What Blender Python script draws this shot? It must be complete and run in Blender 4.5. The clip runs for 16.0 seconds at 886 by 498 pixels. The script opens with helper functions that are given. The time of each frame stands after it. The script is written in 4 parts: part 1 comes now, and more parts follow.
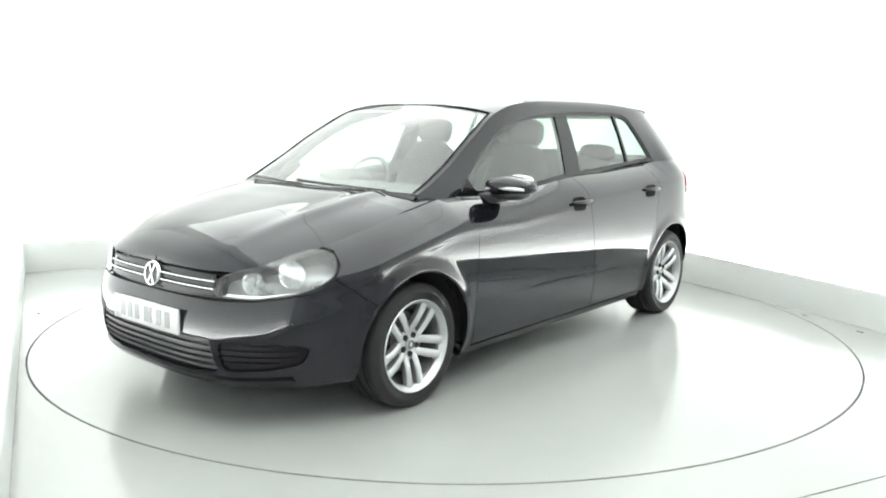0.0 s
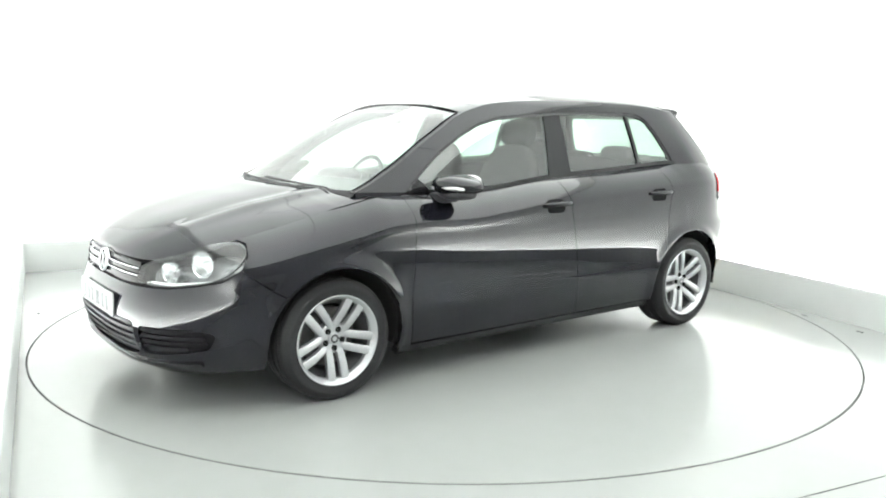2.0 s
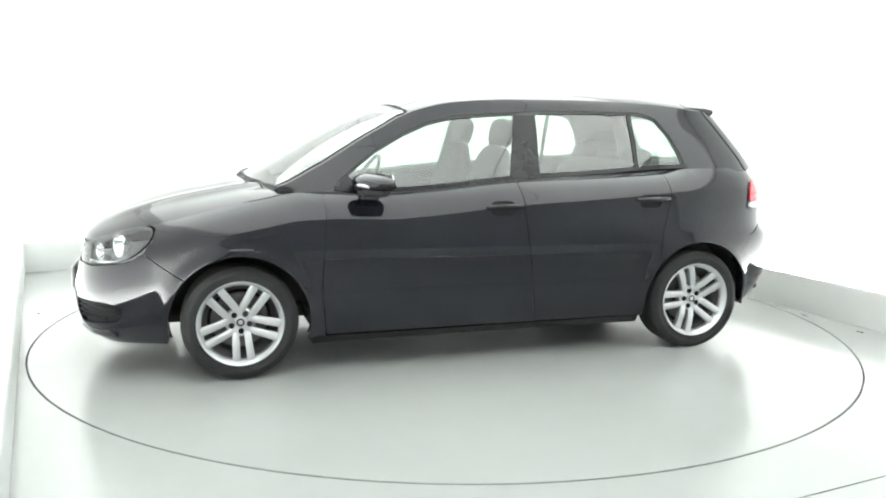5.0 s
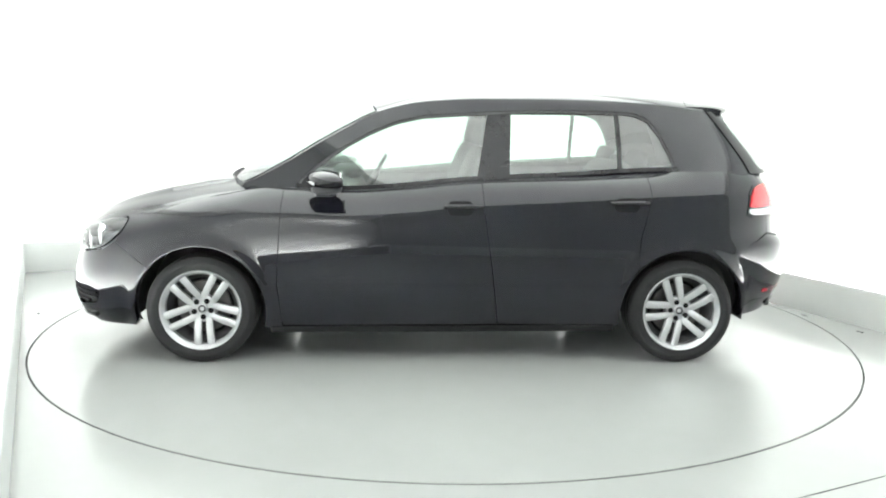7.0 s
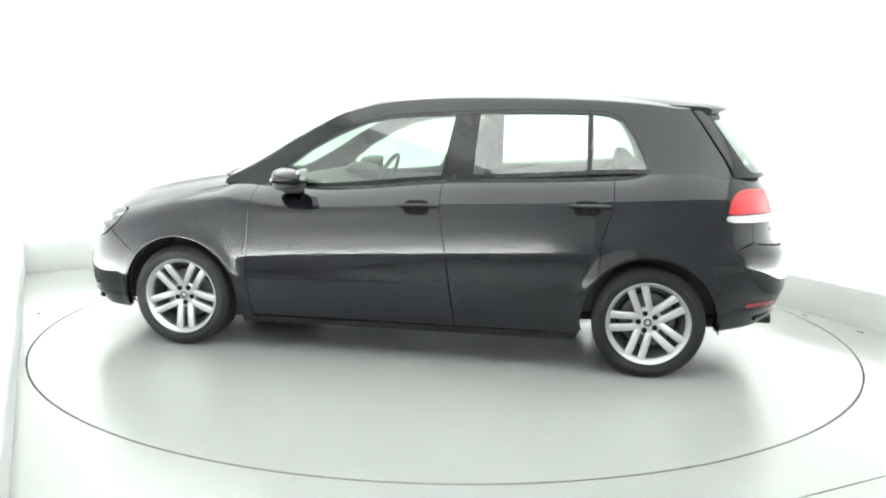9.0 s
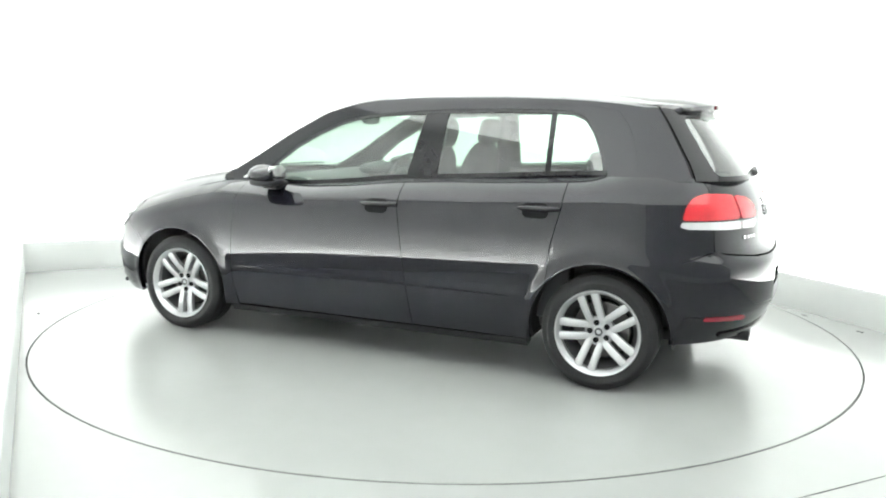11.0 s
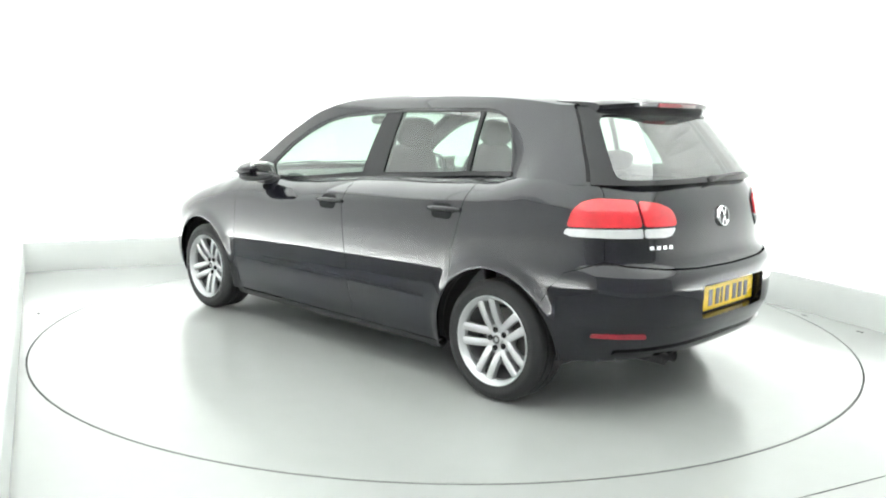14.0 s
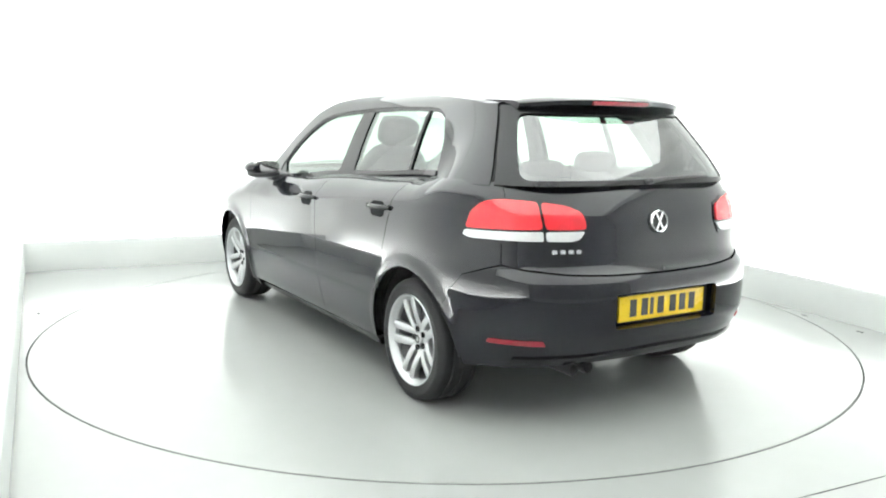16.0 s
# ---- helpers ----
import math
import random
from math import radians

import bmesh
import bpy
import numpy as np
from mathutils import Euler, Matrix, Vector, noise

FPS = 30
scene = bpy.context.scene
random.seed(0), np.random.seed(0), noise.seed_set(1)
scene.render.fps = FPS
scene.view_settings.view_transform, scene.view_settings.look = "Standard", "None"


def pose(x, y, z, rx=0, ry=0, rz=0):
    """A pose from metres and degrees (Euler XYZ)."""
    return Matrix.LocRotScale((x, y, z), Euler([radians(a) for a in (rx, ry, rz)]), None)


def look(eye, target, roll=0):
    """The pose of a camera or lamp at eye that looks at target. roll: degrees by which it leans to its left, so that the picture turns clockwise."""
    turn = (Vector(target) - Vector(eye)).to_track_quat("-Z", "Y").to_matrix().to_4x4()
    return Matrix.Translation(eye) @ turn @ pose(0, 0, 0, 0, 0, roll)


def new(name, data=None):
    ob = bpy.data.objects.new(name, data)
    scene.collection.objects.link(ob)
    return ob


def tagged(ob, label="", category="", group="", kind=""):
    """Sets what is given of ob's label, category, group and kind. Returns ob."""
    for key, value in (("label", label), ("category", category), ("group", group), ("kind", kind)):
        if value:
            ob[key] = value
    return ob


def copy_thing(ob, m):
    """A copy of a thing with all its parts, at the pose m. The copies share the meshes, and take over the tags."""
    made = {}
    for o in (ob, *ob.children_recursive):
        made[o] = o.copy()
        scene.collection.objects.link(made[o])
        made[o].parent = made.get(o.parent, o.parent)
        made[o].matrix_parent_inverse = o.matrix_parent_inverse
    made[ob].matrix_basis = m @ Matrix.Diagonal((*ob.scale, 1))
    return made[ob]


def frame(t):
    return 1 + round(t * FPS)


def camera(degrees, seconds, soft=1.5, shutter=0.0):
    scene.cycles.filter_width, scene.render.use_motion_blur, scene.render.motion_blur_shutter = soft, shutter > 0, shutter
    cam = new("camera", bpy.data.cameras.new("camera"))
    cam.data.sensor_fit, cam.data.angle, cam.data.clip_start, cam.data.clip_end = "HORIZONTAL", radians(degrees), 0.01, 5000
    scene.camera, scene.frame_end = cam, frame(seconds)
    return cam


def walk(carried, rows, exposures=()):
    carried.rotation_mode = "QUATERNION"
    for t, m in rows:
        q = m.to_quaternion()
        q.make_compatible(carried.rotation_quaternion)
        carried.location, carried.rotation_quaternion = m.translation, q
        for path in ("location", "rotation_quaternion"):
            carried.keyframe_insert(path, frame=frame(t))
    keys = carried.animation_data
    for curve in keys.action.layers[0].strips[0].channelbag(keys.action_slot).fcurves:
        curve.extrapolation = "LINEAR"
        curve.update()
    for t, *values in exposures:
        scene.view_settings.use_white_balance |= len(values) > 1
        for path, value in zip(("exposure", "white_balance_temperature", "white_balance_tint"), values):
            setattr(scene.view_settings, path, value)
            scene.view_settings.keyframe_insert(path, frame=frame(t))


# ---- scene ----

from mathutils.geometry import delaunay_2d_cdt

# ---------------- camera ----------------
cam = camera(56.54, 16.0, soft=2.0)
EYE = Vector((0.0, -5.26, 1.3025))
AIM = Vector((math.sin(radians(-0.243)), math.cos(radians(-0.243)), -math.tan(radians(8.964))))
CAM_POSE = look(EYE, EYE + AIM, 1.007)
walk(cam, [(0.0, CAM_POSE), (16.0, CAM_POSE)], exposures=[(0.0, 0.0), (16.0, 0.0)])

# ---------------- light ----------------
world = bpy.data.worlds.new("world")
scene.world = world
world.use_nodes = True
world.node_tree.nodes["Background"].inputs[0].default_value = (0.9, 0.95, 1.0, 1)
world.node_tree.nodes["Background"].inputs[1].default_value = 0.05
PANEL_GLOW = 2.1
STRIP_GLOW = 138.0
WALL_H = 3.2


# ---------------- materials ----------------
def mat_new(name):
    m = bpy.data.materials.new(name)
    m.use_nodes = True
    return m, m.node_tree, m.node_tree.nodes["Principled BSDF"]


def noise_node(nt, scale, detail=4.0, rough=0.55):
    tc = nt.nodes.new("ShaderNodeTexCoord")
    n = nt.nodes.new("ShaderNodeTexNoise")
    n.inputs["Scale"].default_value = scale
    n.inputs["Detail"].default_value = detail
    n.inputs["Roughness"].default_value = rough
    nt.links.new(tc.outputs["Object"], n.inputs["Vector"])
    return n


def simple(name, col, rough=0.5, metal=0.0, var=0.12, scale=6.0, bump=0.0, bscale=120.0, coat=0.0, spec=0.5, rvar=0.08, coat_ior=1.5):
    """Principled material with colour and gloss varied at two scales and an optional fine relief."""
    m, nt, b = mat_new(name)
    a, c = noise_node(nt, scale), noise_node(nt, scale * 11)
    add = nt.nodes.new("ShaderNodeMath")
    add.operation = "MULTIPLY_ADD"
    nt.links.new(c.outputs["Fac"], add.inputs[0])
    add.inputs[1].default_value = 0.45
    nt.links.new(a.outputs["Fac"], add.inputs[2])
    ramp = nt.nodes.new("ShaderNodeMapRange")
    ramp.inputs["From Min"].default_value, ramp.inputs["From Max"].default_value = 0.4, 1.05
    nt.links.new(add.outputs[0], ramp.inputs["Value"])
    mix = nt.nodes.new("ShaderNodeMix")
    mix.data_type = "RGBA"
    mix.inputs["A"].default_value = (*[max(0.0, k * (1 - var)) for k in col], 1)
    mix.inputs["B"].default_value = (*[min(1.0, k * (1 + var)) for k in col], 1)
    nt.links.new(ramp.outputs[0], mix.inputs["Factor"])
    nt.links.new(mix.outputs["Result"], b.inputs["Base Color"])
    rr = nt.nodes.new("ShaderNodeMapRange")
    rr.inputs["To Min"].default_value, rr.inputs["To Max"].default_value = max(0.0, rough - rvar), min(1.0, rough + rvar)
    nt.links.new(ramp.outputs[0], rr.inputs["Value"])
    nt.links.new(rr.outputs[0], b.inputs["Roughness"])
    b.inputs["Metallic"].default_value = metal
    b.inputs["Specular IOR Level"].default_value = spec
    b.inputs["Coat Weight"].default_value = coat
    b.inputs["Coat Roughness"].default_value = 0.03
    b.inputs["Coat IOR"].default_value = coat_ior
    if bump:
        bn = noise_node(nt, bscale, 3.0)
        bp = nt.nodes.new("ShaderNodeBump")
        bp.inputs["Strength"].default_value = bump
        bp.inputs["Distance"].default_value = 0.002
        nt.links.new(bn.outputs["Fac"], bp.inputs["Height"])
        nt.links.new(bp.outputs[0], b.inputs["Normal"])
    return m


def glow(name, col, strength):
    m, nt, b = mat_new(name)
    b.inputs["Base Color"].default_value = (*col, 1)
    b.inputs["Emission Color"].default_value = (*col, 1)
    b.inputs["Emission Strength"].default_value = strength
    return m


def clear(name, col, gloss=0.08):
    """Thin pane: tinted see-through with a mirror gloss by Fresnel."""
    m, nt, b = mat_new(name)
    nt.nodes.remove(b)
    out = nt.nodes["Material Output"]
    tr, gl = nt.nodes.new("ShaderNodeBsdfTransparent"), nt.nodes.new("ShaderNodeBsdfGlossy")
    tr.inputs["Color"].default_value = (*col, 1)
    gl.inputs["Roughness"].default_value = 0.02
    lw = nt.nodes.new("ShaderNodeLayerWeight")
    lw.inputs["Blend"].default_value = 0.5
    pw, fr = nt.nodes.new("ShaderNodeMath"), nt.nodes.new("ShaderNodeMath")
    pw.operation, fr.operation = "POWER", "MULTIPLY_ADD"
    nt.links.new(lw.outputs["Facing"], pw.inputs[0])
    pw.inputs[1].default_value = 4.0
    nt.links.new(pw.outputs[0], fr.inputs[0])
    fr.inputs[1].default_value, fr.inputs[2].default_value = 0.85, gloss
    mx = nt.nodes.new("ShaderNodeMixShader")
    nt.links.new(fr.outputs[0], mx.inputs[0])
    nt.links.new(tr.outputs[0], mx.inputs[1])
    nt.links.new(gl.outputs[0], mx.inputs[2])
    nt.links.new(mx.outputs[0], out.inputs["Surface"])
    return m


M_WALL = simple("white_wall_paint", (0.90, 0.905, 0.90), 0.7, var=0.02, scale=0.8, bump=0.1, bscale=60)
# for the unseen end wall: grey set to dim what the car mirrors
M_DIMWALL = simple("dim_end_wall", (0.36, 0.365, 0.365), 0.7, var=0.06, scale=0.8, bump=0.1, bscale=60)
M_CEIL = simple("white_ceiling_paint", (0.85, 0.86, 0.85), 0.8, var=0.02, scale=0.8)
M_SKIRT = simple("grey_skirting_paint", (0.52, 0.535, 0.525), 0.35, var=0.03, scale=1.5)
M_FLOOR = simple("glossy_floor_coating", (0.295, 0.304, 0.299), 0.19, var=0.03, scale=0.7, spec=0.5, rvar=0.004)
M_GROOVE = simple("dark_gap", (0.06, 0.064, 0.062), 0.8)
# glow of the panels added on the unseen ceiling
M_LIGHT = glow("fill_panel_diffuser", (0.97, 1.0, 0.98), PANEL_GLOW)
M_STRIP = glow("light_strip_tube", (0.97, 1.0, 0.98), STRIP_GLOW)
M_PAINT = simple("black_metallic_paint", (0.0055, 0.0056, 0.0085), 0.4, var=0.25, scale=600, coat=1.0, spec=0.0, rvar=0.0, coat_ior=1.46)
M_SHELL = simple("black_underbody", (0.012, 0.012, 0.013), 0.75, var=0.3)
M_TRIM = simple("black_textured_plastic", (0.022, 0.022, 0.024), 0.5, var=0.25, scale=20, bump=0.25, bscale=300)
# rubber seals and grille plastic, also the shade painted behind the door handles
M_SEALSHADE = simple("black_seal_and_shade", (0.010, 0.010, 0.011), 0.8, var=0.2, scale=30, spec=0.12)
M_GLOSSB = simple("gloss_black_plastic", (0.008, 0.008, 0.009), 0.12, var=0.1, spec=0.3, rvar=0.03)
M_CHROME = simple("chrome", (0.82, 0.83, 0.84), 0.12, 1.0, var=0.04, rvar=0.04)
M_ALLOY = simple("silver_alloy_lacquer", (0.50, 0.51, 0.52), 0.36, 0.75, var=0.06, scale=18, coat=0.4)
# the wheel's alloy again, with the shade inside the rim in its colour
M_SHADEDALLOY = simple("shaded_wheel_barrel", (0.07, 0.07, 0.073), 0.5, 0.6, var=0.2)
M_RUBBER = simple("tyre_rubber", (0.016, 0.016, 0.017), 0.72, var=0.25, scale=16, bump=0.3, bscale=160, spec=0.3)
M_STEEL = simple("brake_steel", (0.13, 0.128, 0.125), 0.45, 0.9, var=0.2, scale=30)
M_RED = simple("red_lamp_lens", (0.50, 0.010, 0.018), 0.1, var=0.22, scale=14, coat=0.6, rvar=0.03)
M_DARKRED = simple("dark_red_lens", (0.16, 0.012, 0.018), 0.15, var=0.1, coat=0.5, rvar=0.03)
M_REFLECTOR = simple("red_reflector", (0.22, 0.008, 0.016), 0.15, var=0.15, scale=60, coat=0.4, rvar=0.03)
M_BOWL = simple("lamp_silvering", (0.86, 0.865, 0.87), 0.14, 0.9, var=0.1, scale=30)
M_CLEARLENS = simple("white_lamp_lens", (0.58, 0.58, 0.585), 0.14, 0.3, var=0.1, scale=40, coat=0.6)
M_GLASS = clear("greenish_window_glass", (0.60, 0.74, 0.655), 0.14)
M_REARGLASS = clear("rear_window_glass", (0.58, 0.70, 0.63), 0.20)
M_WSGLASS = clear("windscreen_glass", (0.68, 0.79, 0.725), 0.12)
M_LAMPGLASS = clear("headlamp_cover", (0.93, 0.95, 0.95))
M_BUCKET = simple("headlamp_housing", (0.30, 0.302, 0.307), 0.3, 0.5, var=0.15)
M_SEAT = simple("charcoal_seat_cloth", (0.012, 0.012, 0.014), 0.9, var=0.3, scale=10, bump=0.12, bscale=200)
M_DASH = simple("dark_grey_dashboard", (0.045, 0.047, 0.05), 0.6, var=0.2, bump=0.2, bscale=250)
M_LINER = simple("light_grey_headliner", (0.42, 0.43, 0.41), 0.9, var=0.08, bump=0.2, bscale=200)
M_PLATE_W = simple("white_number_plate", (0.47, 0.475, 0.47), 0.3, var=0.05)
M_PLATE_Y = simple("yellow_number_plate", (0.80, 0.55, 0.02), 0.3, var=0.05)
M_INK = simple("black_print", (0.02, 0.02, 0.02), 0.4)
M_MIRROR = simple("mirror_silver", (0.9, 0.9, 0.9), 0.03, 1.0, var=0.01, rvar=0.01)


# ---------------- mesh helpers ----------------
def link_bm(name, bm, mat, parent=None, smooth=True):
    me = bpy.data.meshes.new(name)
    bmesh.ops.recalc_face_normals(bm, faces=bm.faces)
    bm.to_mesh(me)
    bm.free()
    me.materials.append(mat)
    if smooth:
        me.polygons.foreach_set("use_smooth", [True] * len(me.polygons))
        me.set_sharp_from_angle(angle=radians(40))
    ob = new(name, me)
    ob.parent = parent
    return ob


def part(name, bm, mat, parent, label=""):
    return tagged(link_bm(name, bm, mat, parent), label)


def box_bm(x0, x1, y0, y1, z0, z1, bev=0.0, seg=2):
    bm = bmesh.new()
    bmesh.ops.create_cube(bm, size=1)
    for v in bm.verts:
        v.co = Vector((x0 + (v.co.x + 0.5) * (x1 - x0), y0 + (v.co.y + 0.5) * (y1 - y0), z0 + (v.co.z + 0.5) * (z1 - z0)))
    if bev:
        bmesh.ops.bevel(bm, geom=bm.edges[:], offset=bev, segments=seg, affect="EDGES", profile=0.5)
    return bm


def lathe_bm(profile, seg=64, axis="y"):
    """Closed ring turned round the y axis from (radius, y) pairs."""
    bm = bmesh.new()
    rings = []
    for i in range(seg):
        a = 2 * math.pi * i / seg
        rings.append([bm.verts.new((r * math.cos(a), h, r * math.sin(a))) for r, h in profile])
    for i in range(seg):
        p, q = rings[i], rings[(i + 1) % seg]
        for j in range(len(profile) - 1):
            bm.faces.new((p[j], p[j + 1], q[j + 1], q[j]))
    return bm


def tube_bm(points, radius, seg=8, caps=True):
    bm = bmesh.new()
    pts = [Vector(p) for p in points]
    rings = []
    for i, p in enumerate(pts):
        d = (pts[min(i + 1, len(pts) - 1)] - pts[max(i - 1, 0)]).normalized()
        s = d.cross(Vector((0, 0, 1)))
        s = s.normalized() if s.length > 1e-4 else Vector((1, 0, 0))
        u = s.cross(d)
        r = radius[i] if isinstance(radius, (list, tuple)) else radius
        rings.append([bm.verts.new(p + s * (r * math.cos(2 * math.pi * k / seg)) + u * (r * math.sin(2 * math.pi * k / seg))) for k in range(seg)])
    for a, b in zip(rings, rings[1:]):
        for k in range(seg):
            bm.faces.new((a[k], a[(k + 1) % seg], b[(k + 1) % seg], b[k]))
    if caps:
        bm.faces.new(rings[0])
        bm.faces.new(rings[-1])
    return bm


def prism_bm(poly, d0, d1, bev=0.0):
    """Polygon in (x, z) pushed from y=d0 to y=d1."""
    bm = bmesh.new()
    a = [bm.verts.new((x, d0, z)) for x, z in poly]
    b = [bm.verts.new((x, d1, z)) for x, z in poly]
    bm.faces.new(a)
    bm.faces.new(b[::-1])
    for i in range(len(a)):
        j = (i + 1) % len(a)
        bm.faces.new((a[i], b[i], b[j], a[j]))
    if bev:
        bmesh.ops.bevel(bm, geom=bm.edges[:], offset=bev, segments=2, affect="EDGES", profile=0.5)
    return bm


def blob_bm(sx, sy, sz, centre, n=2.6, seg=24, rings=14):
    """Rounded block: a superellipsoid."""
    bm = bmesh.new()
    bmesh.ops.create_uvsphere(bm, u_segments=seg, v_segments=rings, radius=1)
    for v in bm.verts:
        c = v.co
        k = (abs(c.x) ** n + abs(c.y) ** n + abs(c.z) ** n) ** (-1 / n)
        v.co = Vector((c.x * k * sx + centre[0], c.y * k * sy + centre[1], c.z * k * sz + centre[2]))
    return bm


# ---------------- curves and surface patches ----------------
def curve(xs, ys):
    """Smooth monotone interpolation through a few points."""
    o = np.argsort(xs)
    x, y = np.array(xs, float)[o], np.array(ys, float)[o]
    h = np.diff(x)
    s = np.diff(y) / h
    d = np.zeros(len(x))
    d[0], d[-1] = s[0], s[-1]
    for i in range(1, len(x) - 1):
        d[i] = 0 if s[i - 1] * s[i] <= 0 else (h[i - 1] + h[i]) * 3 / ((2 * h[i] + h[i - 1]) / s[i - 1] + (h[i] + 2 * h[i - 1]) / s[i])

    def f(v):
        v = np.clip(np.asarray(v, float), x[0], x[-1])
        i = np.clip(np.searchsorted(x, v) - 1, 0, len(x) - 2)
        t = (v - x[i]) / h[i]
        return (y[i] * (1 + 2 * t) * (1 - t) ** 2 + d[i] * h[i] * t * (1 - t) ** 2
                + y[i + 1] * t * t * (3 - 2 * t) + d[i + 1] * h[i] * t * t * (t - 1))
    return f


def rounded(poly, r, k=5):
    """Polygon with its corners rounded by about r."""
    out = []
    n = len(poly)
    for i in range(n):
        p, a, b = np.array(poly[i], float), np.array(poly[i - 1], float), np.array(poly[(i + 1) % n], float)
        rr = r[i] if isinstance(r, (list, tuple)) else r
        la, lb = np.linalg.norm(a - p), np.linalg.norm(b - p)
        q0, q1 = p + (a - p) * min(rr / la, 0.48), p + (b - p) * min(rr / lb, 0.48)
        for j in range(k + 1):
            t = j / k
            out.append(tuple(q0 * (1 - t) ** 2 + p * 2 * t * (1 - t) + q1 * t * t))
    return out


def inset(poly, d):
    """Outline moved inward by d."""
    p = np.array(dense(poly, 0.02))
    t = np.roll(p, -1, 0) - np.roll(p, 1, 0)
    t /= np.linalg.norm(t, axis=1, keepdims=True)
    area = 0.5 * np.sum(p[:, 0] * np.roll(p[:, 1], -1) - np.roll(p[:, 0], -1) * p[:, 1])
    n = np.stack([-t[:, 1], t[:, 0]], 1) * (1 if area > 0 else -1)
    return [tuple(q) for q in p + n * d]


def inside(poly, pts):
    p = np.array(poly)
    q = np.roll(p, -1, 0)
    c = np.zeros(len(pts), bool)
    for (x0, y0), (x1, y1) in zip(p, q):
        if y0 == y1:
            continue
        hit = ((y0 > pts[:, 1]) != (y1 > pts[:, 1])) & (pts[:, 0] < (x1 - x0) * (pts[:, 1] - y0) / (y1 - y0) + x0)
        c ^= hit
    return c


def dense(poly, step):
    out = []
    n = len(poly)
    for i in range(n):
        a, b = np.array(poly[i], float), np.array(poly[(i + 1) % n], float)
        k = max(1, int(math.ceil(np.linalg.norm(b - a) / step)))
        for j in range(k):
            p = a + (b - a) * j / k
            if not out or np.linalg.norm(p - out[-1]) > 1e-4:
                out.append(p)
    if np.linalg.norm(out[0] - out[-1]) < 1e-4:
        out.pop()
    return out


def patch(name, fmap, outer, mat, parent, holes=(), step=0.02, depth=0.012, off=0.0, label="", mirror=False, smooth_rim=False):
    """A sheet-metal panel: a polygon on the surface fmap(u, v), meshed, with its rim folded inward by depth."""
    loops = [dense(outer, step)] + [dense(h, step) for h in holes]
    pts, edges = [], []
    for lp in loops:
        b = len(pts)
        pts += lp
        edges += [(b + i, b + (i + 1) % len(lp)) for i in range(len(lp))]
    bd = np.array(pts)
    lo, hi = bd[:len(loops[0])].min(0), bd[:len(loops[0])].max(0)
    gx, gy = np.meshgrid(np.arange(lo[0] + step / 2, hi[0], step), np.arange(lo[1] + step / 2, hi[1], step))
    g = np.stack([gx.ravel(), gy.ravel()], 1)
    if len(g):
        ok = inside(outer, g)
        for h in holes:
            ok &= ~inside(h, g)
        g = g[ok]
    if len(g):
        dd = np.min(((g[:, None, :] - bd[None]) ** 2).sum(2), 1)
        g = g[dd > (0.5 * step) ** 2]
    allp = np.concatenate([bd, g]) if len(g) else bd
    vs, _, fs, *_ = delaunay_2d_cdt([Vector(p) for p in allp.tolist()], edges, [], 0, 1e-6)
    uv = np.array([tuple(v) for v in vs])
    fs = np.array([f for f in fs if len(f) == 3])
    cen = uv[fs].mean(1)
    ok = inside(outer, cen)
    for h in holes:
        ok &= ~inside(h, cen)
    fs = fs[ok]
    e = 2e-4
    P = np.stack(fmap(uv[:, 0], uv[:, 1]), 1)
    du = np.stack(fmap(uv[:, 0] + e, uv[:, 1]), 1) - np.stack(fmap(uv[:, 0] - e, uv[:, 1]), 1)
    dv = np.stack(fmap(uv[:, 0], uv[:, 1] + e), 1) - np.stack(fmap(uv[:, 0], uv[:, 1] - e), 1)
    N = np.cross(du, dv)
    N /= np.maximum(np.linalg.norm(N, axis=1, keepdims=True), 1e-12)
    core = np.stack([P[:, 0] * 0.8, P[:, 1] * 0, np.full(len(P), 0.62)], 1)
    if ((P - core) * N).sum() < 0:
        N, fs = -N, fs[:, ::-1]
    if mirror:
        P, N, fs = P * (1, -1, 1), N * (1, -1, 1), fs[:, ::-1]
    P = P + N * off
    verts, norms, faces = P.tolist(), N.tolist(), fs.tolist()
    if depth:
        seen = {}
        for f in faces:
            for a, b in ((f[0], f[1]), (f[1], f[2]), (f[2], f[0])):
                seen[(a, b)] = 1
        rim = [(a, b) for a, b in seen if (b, a) not in seen]
        base = {}
        for a, b in rim:
            for k in (a, b):
                if k not in base:
                    base[k] = len(verts)
                    verts += [P[k].tolist(), (P[k] - N[k] * depth).tolist()]
                    norms += [[0, 0, 0], [0, 0, 0]]
        faces += [[base[b], base[a], base[a] + 1, base[b] + 1] for a, b in rim]
    me = bpy.data.meshes.new(name)
    me.from_pydata(verts, [], faces)
    me.update()
    me.polygons.foreach_set("use_smooth", [True] * len(me.polygons))
    me.normals_split_custom_set_from_vertices(norms)
    me.materials.append(mat)
    ob = new(name, me)
    ob.parent = parent
    return tagged(ob, label)


# ---------------- room ----------------
# The room is turned against the view; RA runs along the side walls, RB along the back wall.
RA = Vector((-0.444, 0.896, 0)).normalized()
RB = Vector((RA.y, -RA.x, 0))
LEFT_D, RIGHT_D, BACK_D, FRONT_D = -2.76, 2.74, 3.02, -5.25
TROUGH = 0.27


def room(b, a, z=0.0):
    return RB * b + RA * a + Vector((0, 0, z))


